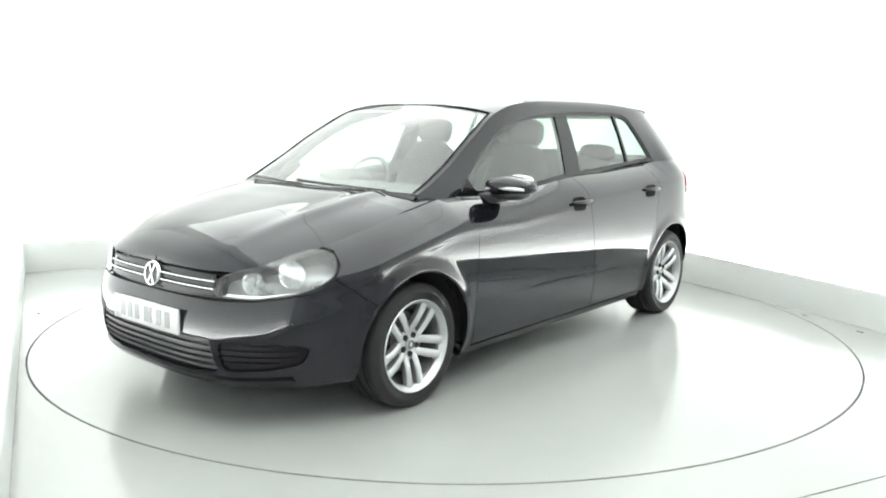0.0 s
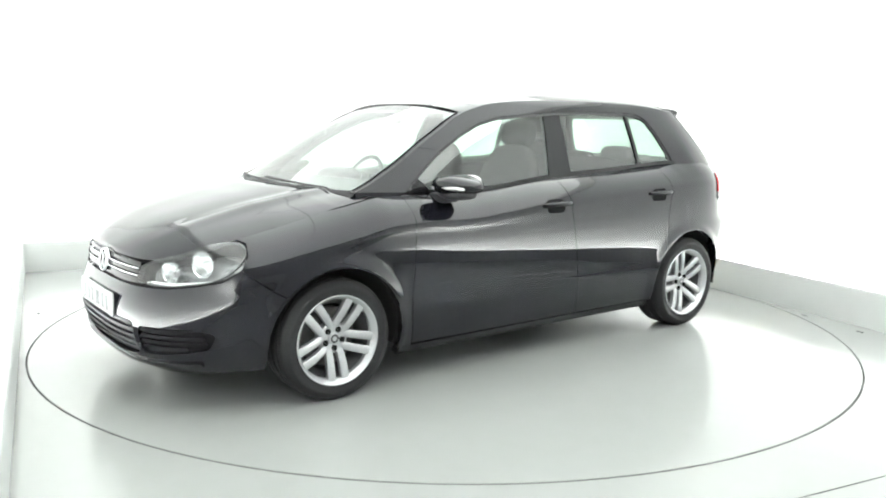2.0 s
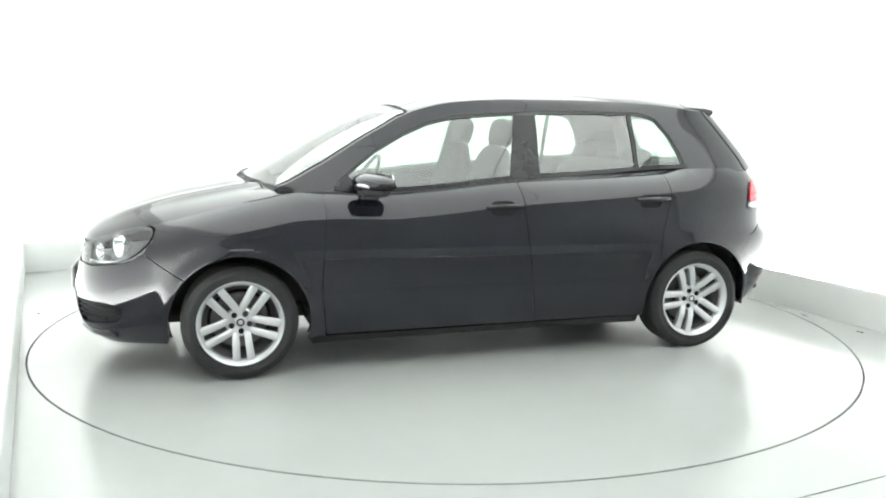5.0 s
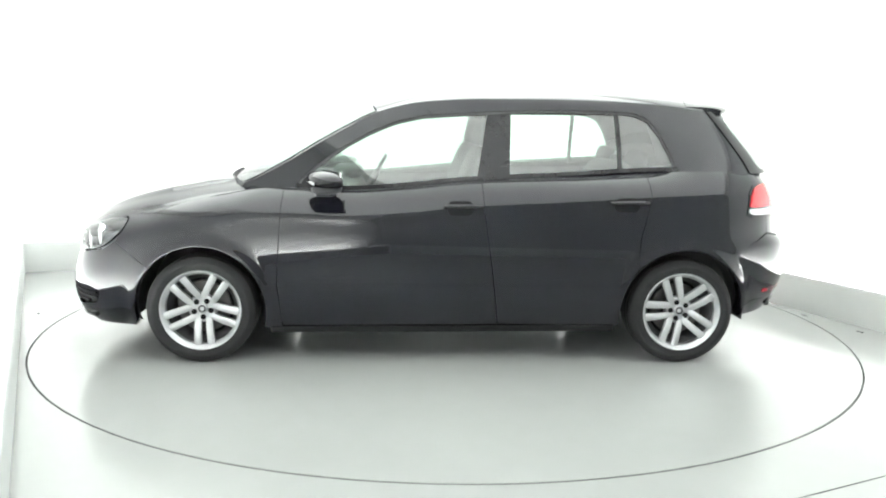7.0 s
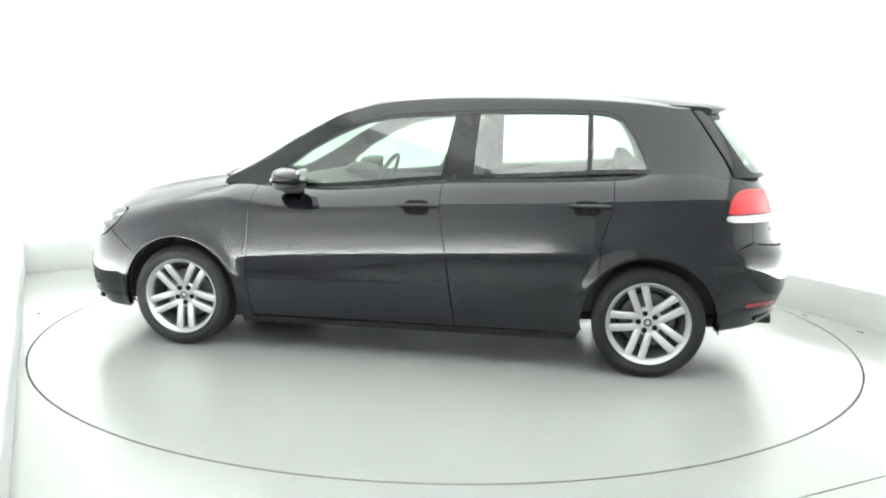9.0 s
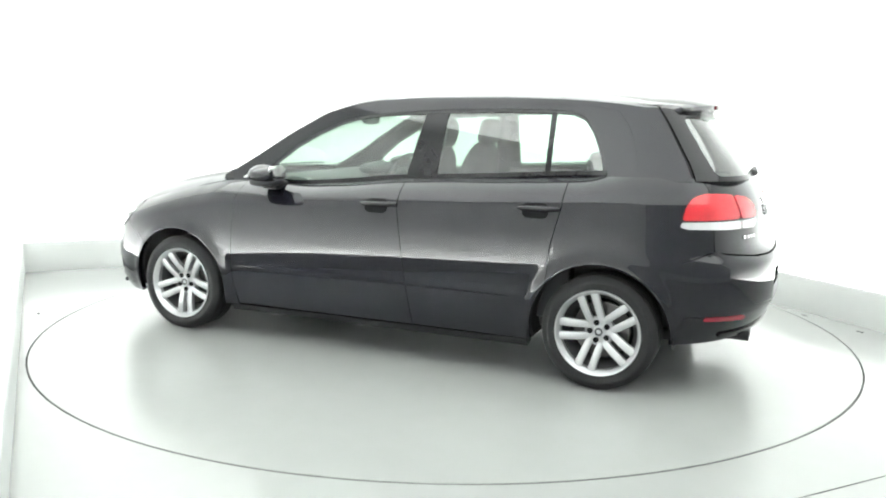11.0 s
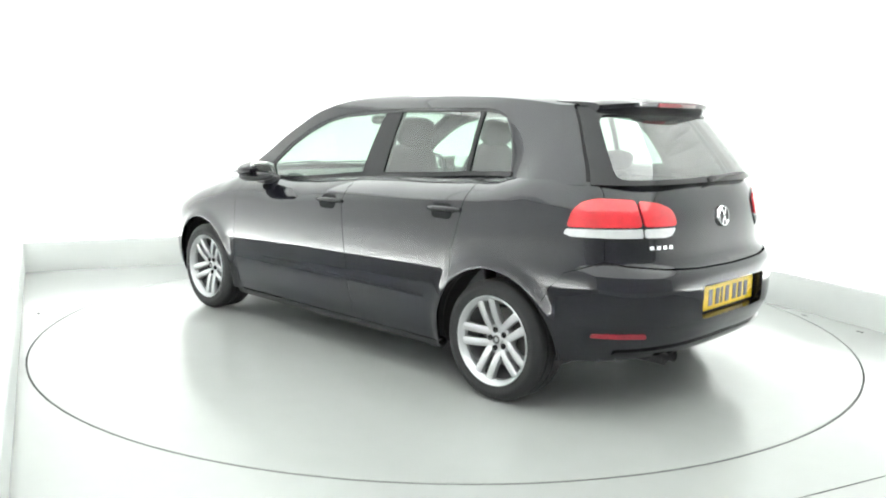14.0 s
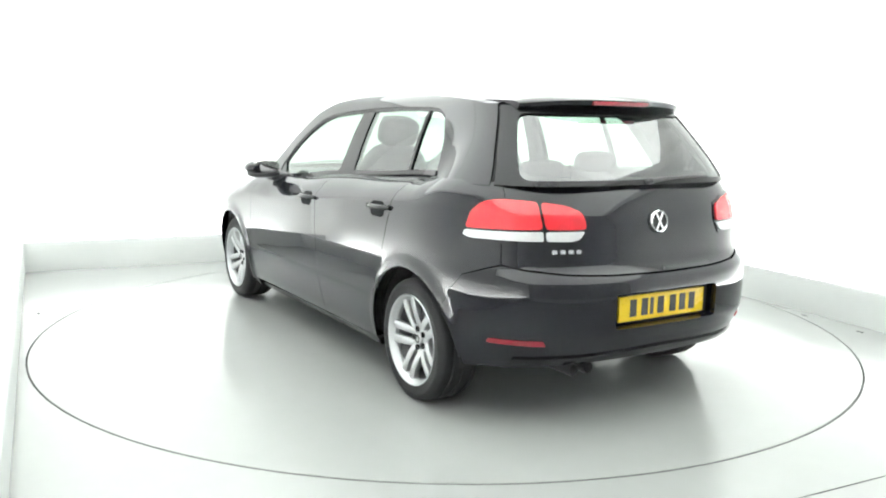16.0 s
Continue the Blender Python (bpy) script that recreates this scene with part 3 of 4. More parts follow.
def build_body(car):
    sides = ((False, "left"), (True, "right"))
    # ---- front end ----
    bump = mirrored_front(fy((0, .548), (.2, .548), (.40, .548)) + ux((1.98, .556), (1.9, .575), (1.81, .594), (1.752, .632), (1.735, .643), (1.594, .539)) + arch(WB, 41.3, -8, 10)
                          + ux((1.635, .195)) + fy((.70, .185), (.6, .172), (.45, .165), (.25, .16), (0, .16)))
    lowgr = rounded(fy((-.42, .40), (.42, .40), (.45, .255), (.30, .235), (-.30, .235), (-.45, .255)), .025)
    fogs = []
    for s in (1, -1):
        f = rounded([(u_y(y, z), z) for y, z in ((.46, .385), (.70, .392), (.765, .37), (.74, .30), (.62, .272), (.475, .258))], .03)
        fogs.append([(u * s, z) for u, z in f])
    fb = patch("front_bumper", low, bump, M_PAINT, car, holes=[lowgr] + fogs, step=.03, depth=.03, label="gloss black front bumper with dark lower grilles")
    patch("lower_grille_backing", low, rounded(fy((-.44, .41), (.44, .41), (.47, .245), (-.47, .245)), .02), M_SHELL, fb, off=-.028, depth=0)
    for i in range(5):
        z = .262 + i * .029
        patch("grille_slat", low, fy((-.45, z), (.45, z), (.45, z + .013), (-.45, z + .013)), M_TRIM, fb, off=-.006, depth=.02, step=.03)
    lip = [(-.70, .222), (-.5, .208), (-.25, .203), (0, .202), (.25, .203), (.5, .208), (.70, .222)]
    patch("front_lip", low, fy(*lip, *[(y, z + .018) for y, z in lip[::-1]]), M_GLOSSB, fb, off=.012, depth=.025, step=.03, label="black lower lip of the bumper")
    for s, f in zip((1, -1), fogs):
        fm = low
        g = patch("fog_grille", fm, f, M_SEALSHADE, fb, off=-.022, depth=0, label="black plastic side grille insert")
        for i in range(4):
            z = .288 + i * .026
            a, b = (.475, .735) if i else (.48, .68)
            q = [(u * s, zz) for u, zz in fy((a, z), (b, z + .004), (b, z + .016), (a, z + .012))]
            patch("grille_slat", fm, q, M_SEALSHADE, g, off=-.006, depth=.02)
    gr = mirrored_front(fy((0, .66), (.2, .659), (.40, .655), (.425, .62), (.41, .56), (.2, .553), (0, .553)))
    ug_ = patch("upper_grille", low, gr, M_GLOSSB, car, off=-.02, depth=.0, label="gloss black upper grille with chrome strips")
    for z0, h, m in ((.640, .014, M_GLOSSB), (.624, .0045, M_CHROME), (.604, .016, M_GLOSSB), (.593, .0045, M_CHROME), (.568, .018, M_GLOSSB)):
        e = .405
        patch("chrome_strip" if m is M_CHROME else "grille_bar", low, fy((-e, z0), (-.2, z0), (0, z0), (.2, z0), (e, z0), (e, z0 + h), (.2, z0 + h), (0, z0 + h), (-.2, z0 + h), (-e, z0 + h)),
              m, ug_, off=.002 if m is M_CHROME else -.004, depth=.02)
    # bonnet
    u0, u1 = .003, u_x(1.0, .918)
    hood = patch("bonnet", hood_map, [(-.998, u0), (.998, u0), (.998, u1), (-.998, u1)], M_PAINT, car, step=.035, depth=.02, label="gloss black bonnet with soft folded edges")
    # ---- sides ----
    for mir, side in sides:
        fender = ux((1.592, .542), (1.732, .647), (1.692, .70), (1.673, .752), (1.705, .768)) + top_run(1.705, .863) + ux((.863, .885), (.891, .436), (.866, .195), (.925, .195)) + arch(WB, 196, 42)
        patch("front_wing", low, fender, M_PAINT, car, mirror=mir, step=.014)
        fd = top_run(.859, -.189, 20) + ux((-.196, .823), (-.245, .504), (-.282, .212), (.862, .205), (.887, .436))
        d = patch("front_door", low, fd, M_PAINT, car, mirror=mir, step=.014, label="gloss black front door")
        rd = top_run(-.193, -1.088, 16) + ux((-1.088, .90), (-1.037, .69)) + arch(-WB, 40.2, -4, 10) + ux((-.942, .213), (-.286, .213), (-.249, .504), (-.200, .823))
        rdo = patch("rear_door", low, rd, M_PAINT, car, mirror=mir, step=.014, label="gloss black rear door")
        qp = top_run(-1.092, -1.52, 12) + [(u_y(y, z, True) - .004, z) for y, z in ((.70, 1.046), (.685, 1.044), (.664, 1.036), (.672, 1.0), (.686, .95), (.705, .88), (.715, .80), (.72, .712))] + ux((-1.66, .66), (-1.60, .585), (-1.566, .507)) + arch(-WB, 142, 40.9) + ux((-1.041, .69), (-1.092, .90))
        patch("rear_wing", low, qp, M_PAINT, car, mirror=mir)
        sill = ux((.93, .19), (-.925, .207), (-.925, .165), (.93, .15))
        patch("sill", low, sill, M_GLOSSB, car, mirror=mir, off=-.004, depth=.04)
        # black belt moulding under the glass
        belt = []
        for x in np.linspace(.80, -1.27, 30):
            z = float(ZT_X(x)) - .002
            belt.append((ug(x=x, z=z), z))
        belt += [(u, z + .022) for u, z in belt[::-1]]
        patch("belt_moulding", upper, belt, M_GLOSSB, car, mirror=mir, off=.006, depth=.05, step=.02)
        # side frame of the greenhouse
        out = [(u, float(PILLAR(-u))) for u in np.linspace(-1.085, ROOF_UE, 60)]
        rear_edge = [(ug(y=(TG_W + .008) * float(WG(z)), z=z), z) for z in (1.36, 1.30, 1.22, 1.14, 1.07, 1.03)]
        bot = [(ug(x=x, z=float(ZT_X(x)) - .02), float(ZT_X(x)) - .02) for x in np.linspace(-1.60, 1.08, 34)]
        dlo = rounded([(ug(x=x, z=z), z) for x, z in ((.775, .905), (.548, .905), (.27, .925), (-.15, .965), (-.65, .993), (-1.0, 1.015), (-1.262, 1.035),
                                                      (-1.24, 1.13), (-1.188, 1.238), (-1.125, 1.322), (-1.05, 1.353), (-.93, 1.36), (-.65, 1.361), (-.38, 1.354), (-.12, 1.34), (.12, 1.322),
                                                      (.273, 1.287), (.425, 1.222), (.578, 1.135), (.70, 1.042), (.79, .965))], .02, 3)
        patch("roof_frame", upper, out + rear_edge + bot, M_PAINT, car, holes=[dlo], mirror=mir, depth=.03, step=.03)
        # gloss pillars between the panes
        def gpoly(*pts):
            return [(ug(x=x, z=z), z) for x, z in pts]
        patch("centre_pillar", upper, gpoly((-.165, .962), (-.345, .972), (-.362, 1.352), (-.232, 1.349)), M_GLOSSB, car, mirror=mir, off=-.006, depth=.03)
        patch("window_divider", upper, gpoly((-.948, 1.0), (-.972, 1.0), (-.962, 1.36), (-.938, 1.36)), M_GLOSSB, car, mirror=mir, off=-.004, depth=.02)
        patch("mirror_triangle", upper, gpoly((.79, .90), (.66, .90), (.655, .93), (.725, 1.01), (.80, .96)), M_GLOSSB, car, mirror=mir, off=-.004, depth=.02)
        g1 = gpoly((.79, .90), (-.17, .955), (-.236, 1.35), (-.12, 1.345), (.12, 1.328), (.273, 1.293), (.425, 1.228), (.578, 1.141), (.71, 1.046), (.80, .965))
        g2 = gpoly((-.34, .965), (-.95, 1.005), (-.94, 1.364), (-.65, 1.364), (-.358, 1.358))
        g3 = gpoly((-.965, 1.005), (-1.27, 1.03), (-1.25, 1.13), (-1.205, 1.24), (-1.145, 1.33), (-1.05, 1.358), (-.955, 1.362))
        for nm, g in (("front_window", g1), ("rear_window", g2), ("quarter_window", g3)):
            pane_names(patch(nm, upper, g, M_GLASS, car, mirror=mir, off=-.012, depth=0, step=.06, label="greenish tinted side glass"))
        # rubber seal line round the glass
        patch("window_seal", upper, dlo, M_TRIM, car, holes=[inset(dlo, .013)], mirror=mir, off=-.004, depth=.01, step=.02)
    # ---- windscreen, roof ----
    pane_names(patch("windscreen", windscreen_map, [(-.965, .02), (.965, .02), (.955, .992), (-.955, .992)], M_WSGLASS, car, off=-.004, depth=0, step=.05, label="clear greenish windscreen"))
    patch("windscreen_surround", windscreen_map, [(-1, -.0), (1, 0), (1, 1), (-1, 1)], M_SEALSHADE, car, holes=[rounded([(-.955, .022), (.955, .022), (.955, .996), (-.955, .996)], .02)], step=.05, off=-.006, depth=.012)
    for s in (1, -1):
        patch("windscreen_pillar", windscreen_map, [(.965 * s, .0), (1.0 * s, 0), (1.0 * s, 1), (.955 * s, 1), (.962 * s, .4)], M_PAINT, car, step=.03, depth=.015)
    for s in (1, -1):
        patch("pillar_seal", windscreen_map, [(.957 * s, .02), (.972 * s, .02), (.965 * s, .985), (.95 * s, .985)], M_SEALSHADE, car, step=.03, off=.003, depth=.008)
    patch("roof", roof_map, [(-1, 0), (1, 0), (1, 1), (-1, 1)], M_PAINT, car, step=.04, depth=.02, label="gloss black roof panel")
    # ---- tail ----
    rb = ux((-1.5665, .506), (-1.6015, .584), (-1.6615, .658)) + ry((.72, .706), (.66, .69), (.5, .672), (.3, .664), (0, .66))
    rb2 = ry((0, .285), (.3, .285), (.55, .278), (.68, .268)) + ux((-1.70, .262), (-1.62, .26)) + arch(-WB, 184, 142.1, 8)
    plate_hole = rounded(ry((.305, .592), (-.305, .592), (-.305, .440), (.305, .440)), .02)
    outl = rb + [(2 * UMAX - u, z) for u, z in rb[::-1][1:]] + [(2 * UMAX - u, z) for u, z in rb2[::-1]] + rb2[1:]
    bumper = patch("rear_bumper", low_rear, outl, M_PAINT, car, holes=[plate_hole], depth=.06, label="gloss black rear bumper with plate recess")
    patch("plate_recess", low_rear, rounded(ry((.32, .62), (-.32, .62), (-.32, .42), (.32, .42)), .03), M_TRIM, bumper, off=-.055, depth=0)
    patch("bumper_lip", low_rear, ry((.68, .30), (.3, .312), (0, .314), (-.3, .312), (-.68, .30), (-.68, .318), (0, .334), (.68, .318)), M_GLOSSB, bumper, off=.01, depth=.02)
    tg = ry((.72, .712), (.66, .697), (.5, .679), (.3, .671), (0, .667), (-.3, .671), (-.5, .679), (-.66, .697), (-.72, .712), (-.715, .80), (-.705, .88), (-.686, .95), (-.672, 1.0), (-.66, 1.037), (-.3, 1.037), (0, 1.037), (.3, 1.037), (.66, 1.037), (.672, 1.0), (.686, .95), (.705, .88), (.715, .80))
    gate = patch("tailgate", low_rear, tg, M_PAINT, car, depth=.02, label="gloss black tailgate panel")
    # upper tailgate with glass
    def gy(*pts):
        return [(ug(y=f * float(WG(z)), z=z), z) for f, z in pts]
    gl = rounded(gy((.865, 1.055), (-.865, 1.055), (-.865, 1.17), (-.86, 1.335), (.86, 1.335), (.865, 1.17)), .05)
    patch("tailgate_frame", upper, gy((TG_W, 1.033), (-TG_W, 1.033), (-TG_W, 1.12), (-TG_W, 1.2), (-TG_W, 1.29), (-TG_W, 1.37), (0, 1.37), (TG_W, 1.37), (TG_W, 1.29), (TG_W, 1.2), (TG_W, 1.12)), M_GLOSSB, gate, holes=[gl], depth=.02)
    pane_names(patch("rear_screen", upper, rounded(gy((.885, 1.045), (-.885, 1.045), (-.885, 1.35), (.885, 1.35)), .03), M_REARGLASS, car, off=-.008, depth=0, step=.06, label="greenish tinted rear window"))
    # black strips added behind the tailgate gaps to stop light leaking through
    for s in (1, -1):
        gap_strip = [(ug(y=s * (TG_W - .02) * float(WG(z)), z=z), z) for z in (1.02, 1.1, 1.2, 1.3, 1.37)] + [(ug(y=s * (TG_W + .03) * float(WG(z)), z=z), z) for z in (1.37, 1.3, 1.2, 1.1, 1.02)]
        patch("gap_backing", upper, gap_strip, M_SHELL, gate, off=-.016, depth=0, step=.03)
    # tail lamps
    for s in (1, -1):
        def m(pts):
            return pts if s > 0 else [(2 * UMAX - u, z) for u, z in pts]
        o_red = ux((-1.645, .855), (-1.658, .92), (-1.685, .960), (-1.73, .974)) + ry((.645, .972), (.575, .966), (.575, .856))
        o_wht = ux((-1.64, .826), (-1.647, .848)) + ry((.575, .849), (.575, .810), (.65, .810)) + ux((-1.67, .815))
        i_red = ry((.565, .965), (.47, .952), (.405, .925), (.395, .88), (.40, .856), (.565, .856))
        i_wht = ry((.565, .849), (.402, .849), (.427, .817), (.46, .808), (.565, .810))
        lamp = patch("tail_lamp", low_rear, m(rounded(o_red, .022, 4)), M_RED, car, off=.012, depth=.03, step=.02, label="red tail lamp with clear lower strip")
        patch("lamp_strip", low_rear, m(rounded(o_wht, .008, 3)), M_CLEARLENS, lamp, off=.012, depth=.03, step=.02, label="clear white lamp strip")
        patch("inner_lens", low_rear, m(rounded(i_red, .02, 4)), M_RED, lamp, off=.012, depth=.03, step=.02)
        patch("lamp_strip", low_rear, m(rounded(i_wht, .012, 3)), M_CLEARLENS, lamp, off=.012, depth=.03, step=.02, label="clear white lamp strip")
        patch("lamp_surround", low_rear, m(ux((-1.632, .815), (-1.645, .93), (-1.68, .972)) + ry((.64, .982), (.5, .967), (.40, .938), (.385, .86), (.42, .80), (.55, .795)) + ux((-1.67, .80))), M_PAINT, lamp, off=.004, depth=.01, step=.03)
        patch("reflector", low_rear, m(rounded(ux((-1.765, .383)) + ry((.585, .378), (.60, .402)) + ux((-1.775, .402)), .008, 2)), M_REFLECTOR, bumper, off=.004, depth=.02, step=.02, label="red rear reflector")
    # roof spoiler
    bm = bmesh.new()
    rows = []
    for i in range(33):
        t = -.95 + 1.9 * i / 32
        a = [float(k) for k in roof_map(np.array(t), np.array(.93))]
        b = [float(k) for k in roof_map(np.array(t), np.array(1.0))]
        e = abs(t / .95)
        tx, zr = -1.70 + .12 * e ** 4, 1.402 - .022 * e ** 3
        y = b[1] * 0.99
        rows.append([bm.verts.new(p) for p in ((a[0], a[1], a[2] + .002), (b[0] * .6 + tx * .4, y, b[2] * .6 + zr * .4 + .008), (tx + .02, y, zr + .006), (tx, y, zr - .003), (tx + .006, y, zr - .022),
                                               (tx + .03, y, zr - .037), (b[0] + .01, y, zr - .052), (a[0], y, a[2] - .06))])
    for a, b in zip(rows, rows[1:]):
        for k in range(8):
            bm.faces.new((a[k], a[(k + 1) % 8], b[(k + 1) % 8], b[k]))
    bm.faces.new(rows[0])
    bm.faces.new(rows[-1][::-1])
    sp = part("roof_spoiler", bm, M_PAINT, car, "gloss black roof spoiler with red brake light")
    part("brake_light", box_bm(-1.703, -1.65, -.17, .17, 1.374, 1.394, .004), M_DARKRED, sp, "dark red high brake light strip")
    # black inner shell behind the gaps
    shell = [(u, float(z)) for u, z in zip(np.linspace(0, UMAX, 120), z_top(np.linspace(0, UMAX, 120)) - .02)]
    holes = [arch(WB, 0, 359, 40, ARCH_R - .01), arch(-WB, 0, 359, 40, ARCH_R - .01), lamp_outline()]
    for mir, side in sides:
        bot = [(UMAX, .30), (u_x(-1.62, .27), .27), (u_x(-1.6, .2), .20), (u_x(1.6, .2), .19), (0, .18)]
        patch("inner_shell", low, shell + bot, M_SHELL, car, holes=holes, off=-.05, depth=0, mirror=mir, step=.05)
    return hood, gate, bumper, fb


def lamp_outline():
    return fy((.415, .562), (.50, .563), (.60, .566)) + ux((1.87, .588), (1.80, .612), (1.742, .655), (1.70, .70), (1.682, .742), (1.70, .757), (1.76, .753), (1.85, .728)) + fy((.58, .702), (.50, .676), (.435, .650), (.405, .60))


def headlamps(car):
    outl = rounded(lamp_outline(), .026, 4)
    for mir in (False, True):
        b = patch("headlamp", low, outl, M_BUCKET, car, off=-.085, depth=0, mirror=mir, step=.025, label="clear headlamp with twin chrome reflectors")
        c = patch("lamp_cover", low, outl, M_LAMPGLASS, b, off=.001, depth=.0, mirror=mir, step=.025, label="clear glossy lamp cover")
        c.visible_shadow = False
        patch("lamp_rim", low, outl, M_GLOSSB, b, holes=[inset(outl, .0045)], off=.0, depth=.012, mirror=mir, step=.02)
        for (x, y, z, r) in ((1.918, .530, .622, .048), (1.822, .655, .665, .056)):
            bm = lathe_bm([(r, .03), (r * 1.05, .034), (r * .98, .026), (r * .8, 0.0), (r * .5, -.025), (r * .16, -.038), (r * .16, -.01), (r * .10, 0.004), (0.0005, .006)], 28)
            rot = Matrix.Rotation(radians(-90 + 28), 4, "Z")
            bm.transform(Matrix.Translation((x, y, z)) @ rot)
            if mir:
                for v in bm.verts:
                    v.co.y *= -1
            part("reflector", bm, M_BOWL, b, "chrome lamp reflector bowl")
        g = patch("lamp_trim", low, rounded(fy((.43, .566), (.60, .572)) + ux((1.84, .603)) + fy((.60, .582), (.45, .578)), .008, 2), M_CHROME, b, off=-.03, depth=.01, mirror=mir, step=.02)


def wheel_mesh(car):
    """Alloy wheel with five double spokes, built at the origin with its outer face toward +y."""
    w = new("wheel")
    w.parent = car
    tagged(w, "black tyre on silver five double-spoke alloy wheel")
    R, r = HUB_Z, .210
    prof = [(r - .006, -.10), (r + .012, -.104), (r + .045, -.107), (R - .03, -.105), (R - .008, -.094), (R - .001, -.078)]
    for g in (-.05, 0.0, .05):
        prof += [(R, g - .012), (R - .007, g - .009), (R - .007, g + .005), (R, g + .008)]
    prof += [(R - .001, .078), (R - .008, .094), (R - .03, .105), (r + .045, .107), (r + .034, .1085), (r + .030, .1065), (r + .008, .104), (r - .006, .10)]
    part("tyre", lathe_bm(prof, 72), M_RUBBER, w, "worn black rubber tyre")
    rim = lathe_bm([(r - .004, .02), (r - .018, .03), (r - .022, .07), (r - .018, .082), (r - .010, .088), (r - .007, .094), (r + .001, .098), (r + .004, .103), (r + .001, .107), (r - .004, .105), (r - .010, .094)], 72)
    part("rim", rim, M_ALLOY, w, "silver alloy rim")
    part("barrel", lathe_bm([(r - .006, -.10), (r - .02, -.09), (r - .021, .03), (r - .023, .06), (r - .05, .02), (r - .05, -.09)], 48), M_SHADEDALLOY, w)
    part("brake_disc", lathe_bm([(.06, -.02), (.14, -.02), (.142, -.01), (.14, 0.0), (.06, 0.0), (.055, .03), (.0005, .032)], 40), M_STEEL, w, "bare steel brake disc")
    part("brake_shield", lathe_bm([(.0005, -.05), (r - .05, -.05)], 32), M_SHELL, w)
    part("hub", lathe_bm([(.0005, .052), (.030, .052), (.066, .056), (.074, .05), (.078, .03), (.07, .0)], 40), M_ALLOY, w)
    cap = part("centre_cap", lathe_bm([(.0005, .066), (.020, .0655), (.027, .062), (.029, .052)], 28), M_ALLOY, w, "round silver centre cap")
    part("emblem", lathe_bm([(.012, .0662), (.0205, .0662), (.0205, .0672), (.012, .0672), (.012, .0662)], 24), M_TRIM, cap)
    # one spoke of a pair
    bm = bmesh.new()
    secs = []
    for i in range(7):
        t = i / 6
        rr = .052 + t * (r - .018 - .052)
        yy = .056 + .03 * t ** 0.8 + .006 * math.sin(t * math.pi)
        hw = .0165 + .003 * t
        secs.append([bm.verts.new(p) for p in ((-hw, yy - .03, rr), (-hw, yy - .004, rr), (-hw * .72, yy, rr), (hw * .72, yy, rr), (hw, yy - .004, rr), (hw, yy - .03, rr))])
    for a, b in zip(secs, secs[1:]):
        for k in range(6):
            bm.faces.new((a[k], a[(k + 1) % 6], b[(k + 1) % 6], b[k]))
    bm.faces.new(secs[0])
    bm.faces.new(secs[-1])
    first = None
    for k in range(5):
        for s in (-1, 1):
            m = Matrix.Rotation(radians(180 + 72 * k), 4, "Y") @ Matrix.Translation((s * .0258, 0, 0)) @ Matrix.Rotation(radians(s * 3.0), 4, "Y")
            if first is None:
                first = part("spoke", bm, M_ALLOY, w)
                ob = first
            else:
                ob = new("spoke", first.data)
                ob.parent = w
            ob.matrix_local = m
    hole = None
    for k in range(5):
        a = radians(-90 + 36 + 72 * k + 36)
        m = Matrix.Translation((.046 * math.cos(a), 0, .046 * math.sin(a)))
        if hole is None:
            hole = part("wheel_bolt", lathe_bm([(.0005, .0575), (.012, .058), (.0142, .0605), (.0142, .05)], 16), M_GLOSSB, w, "dark recessed wheel bolt")
            ob = hole
        else:
            ob = new("wheel_bolt", hole.data)
            ob.parent = w
        ob.matrix_local = m
    return w


def wheels(car):
    w = wheel_mesh(car)
    w.matrix_basis = pose(WB, .755, HUB_Z, 0, 4, 0)
    for x, y, rz, ry_ in ((-WB, .758, 0, 54), (WB, -.755, 180, 20), (-WB, -.758, 180, 50)):
        copy_thing(w, pose(x, y, HUB_Z, 0, 0, rz) @ pose(0, 0, 0, 0, ry_, 0))
    for x in (WB, -WB):
        for s in (1, -1):
            # wheel-arch liner
            bm = bmesh.new()
            n = 20
            a = [[bm.verts.new((x + (ARCH_R + .012) * math.cos(radians(-8 + 196 * i / n)), s * yy, HUB_Z + (ARCH_R + .012) * math.sin(radians(-8 + 196 * i / n)))) for yy in (.45, .82)] for i in range(n + 1)]
            for p, q in zip(a, a[1:]):
                bm.faces.new((p[0], p[1], q[1], q[0]))
            bm.faces.new([p[0] for p in a])
            part("arch_liner", bm, M_SHELL, car)


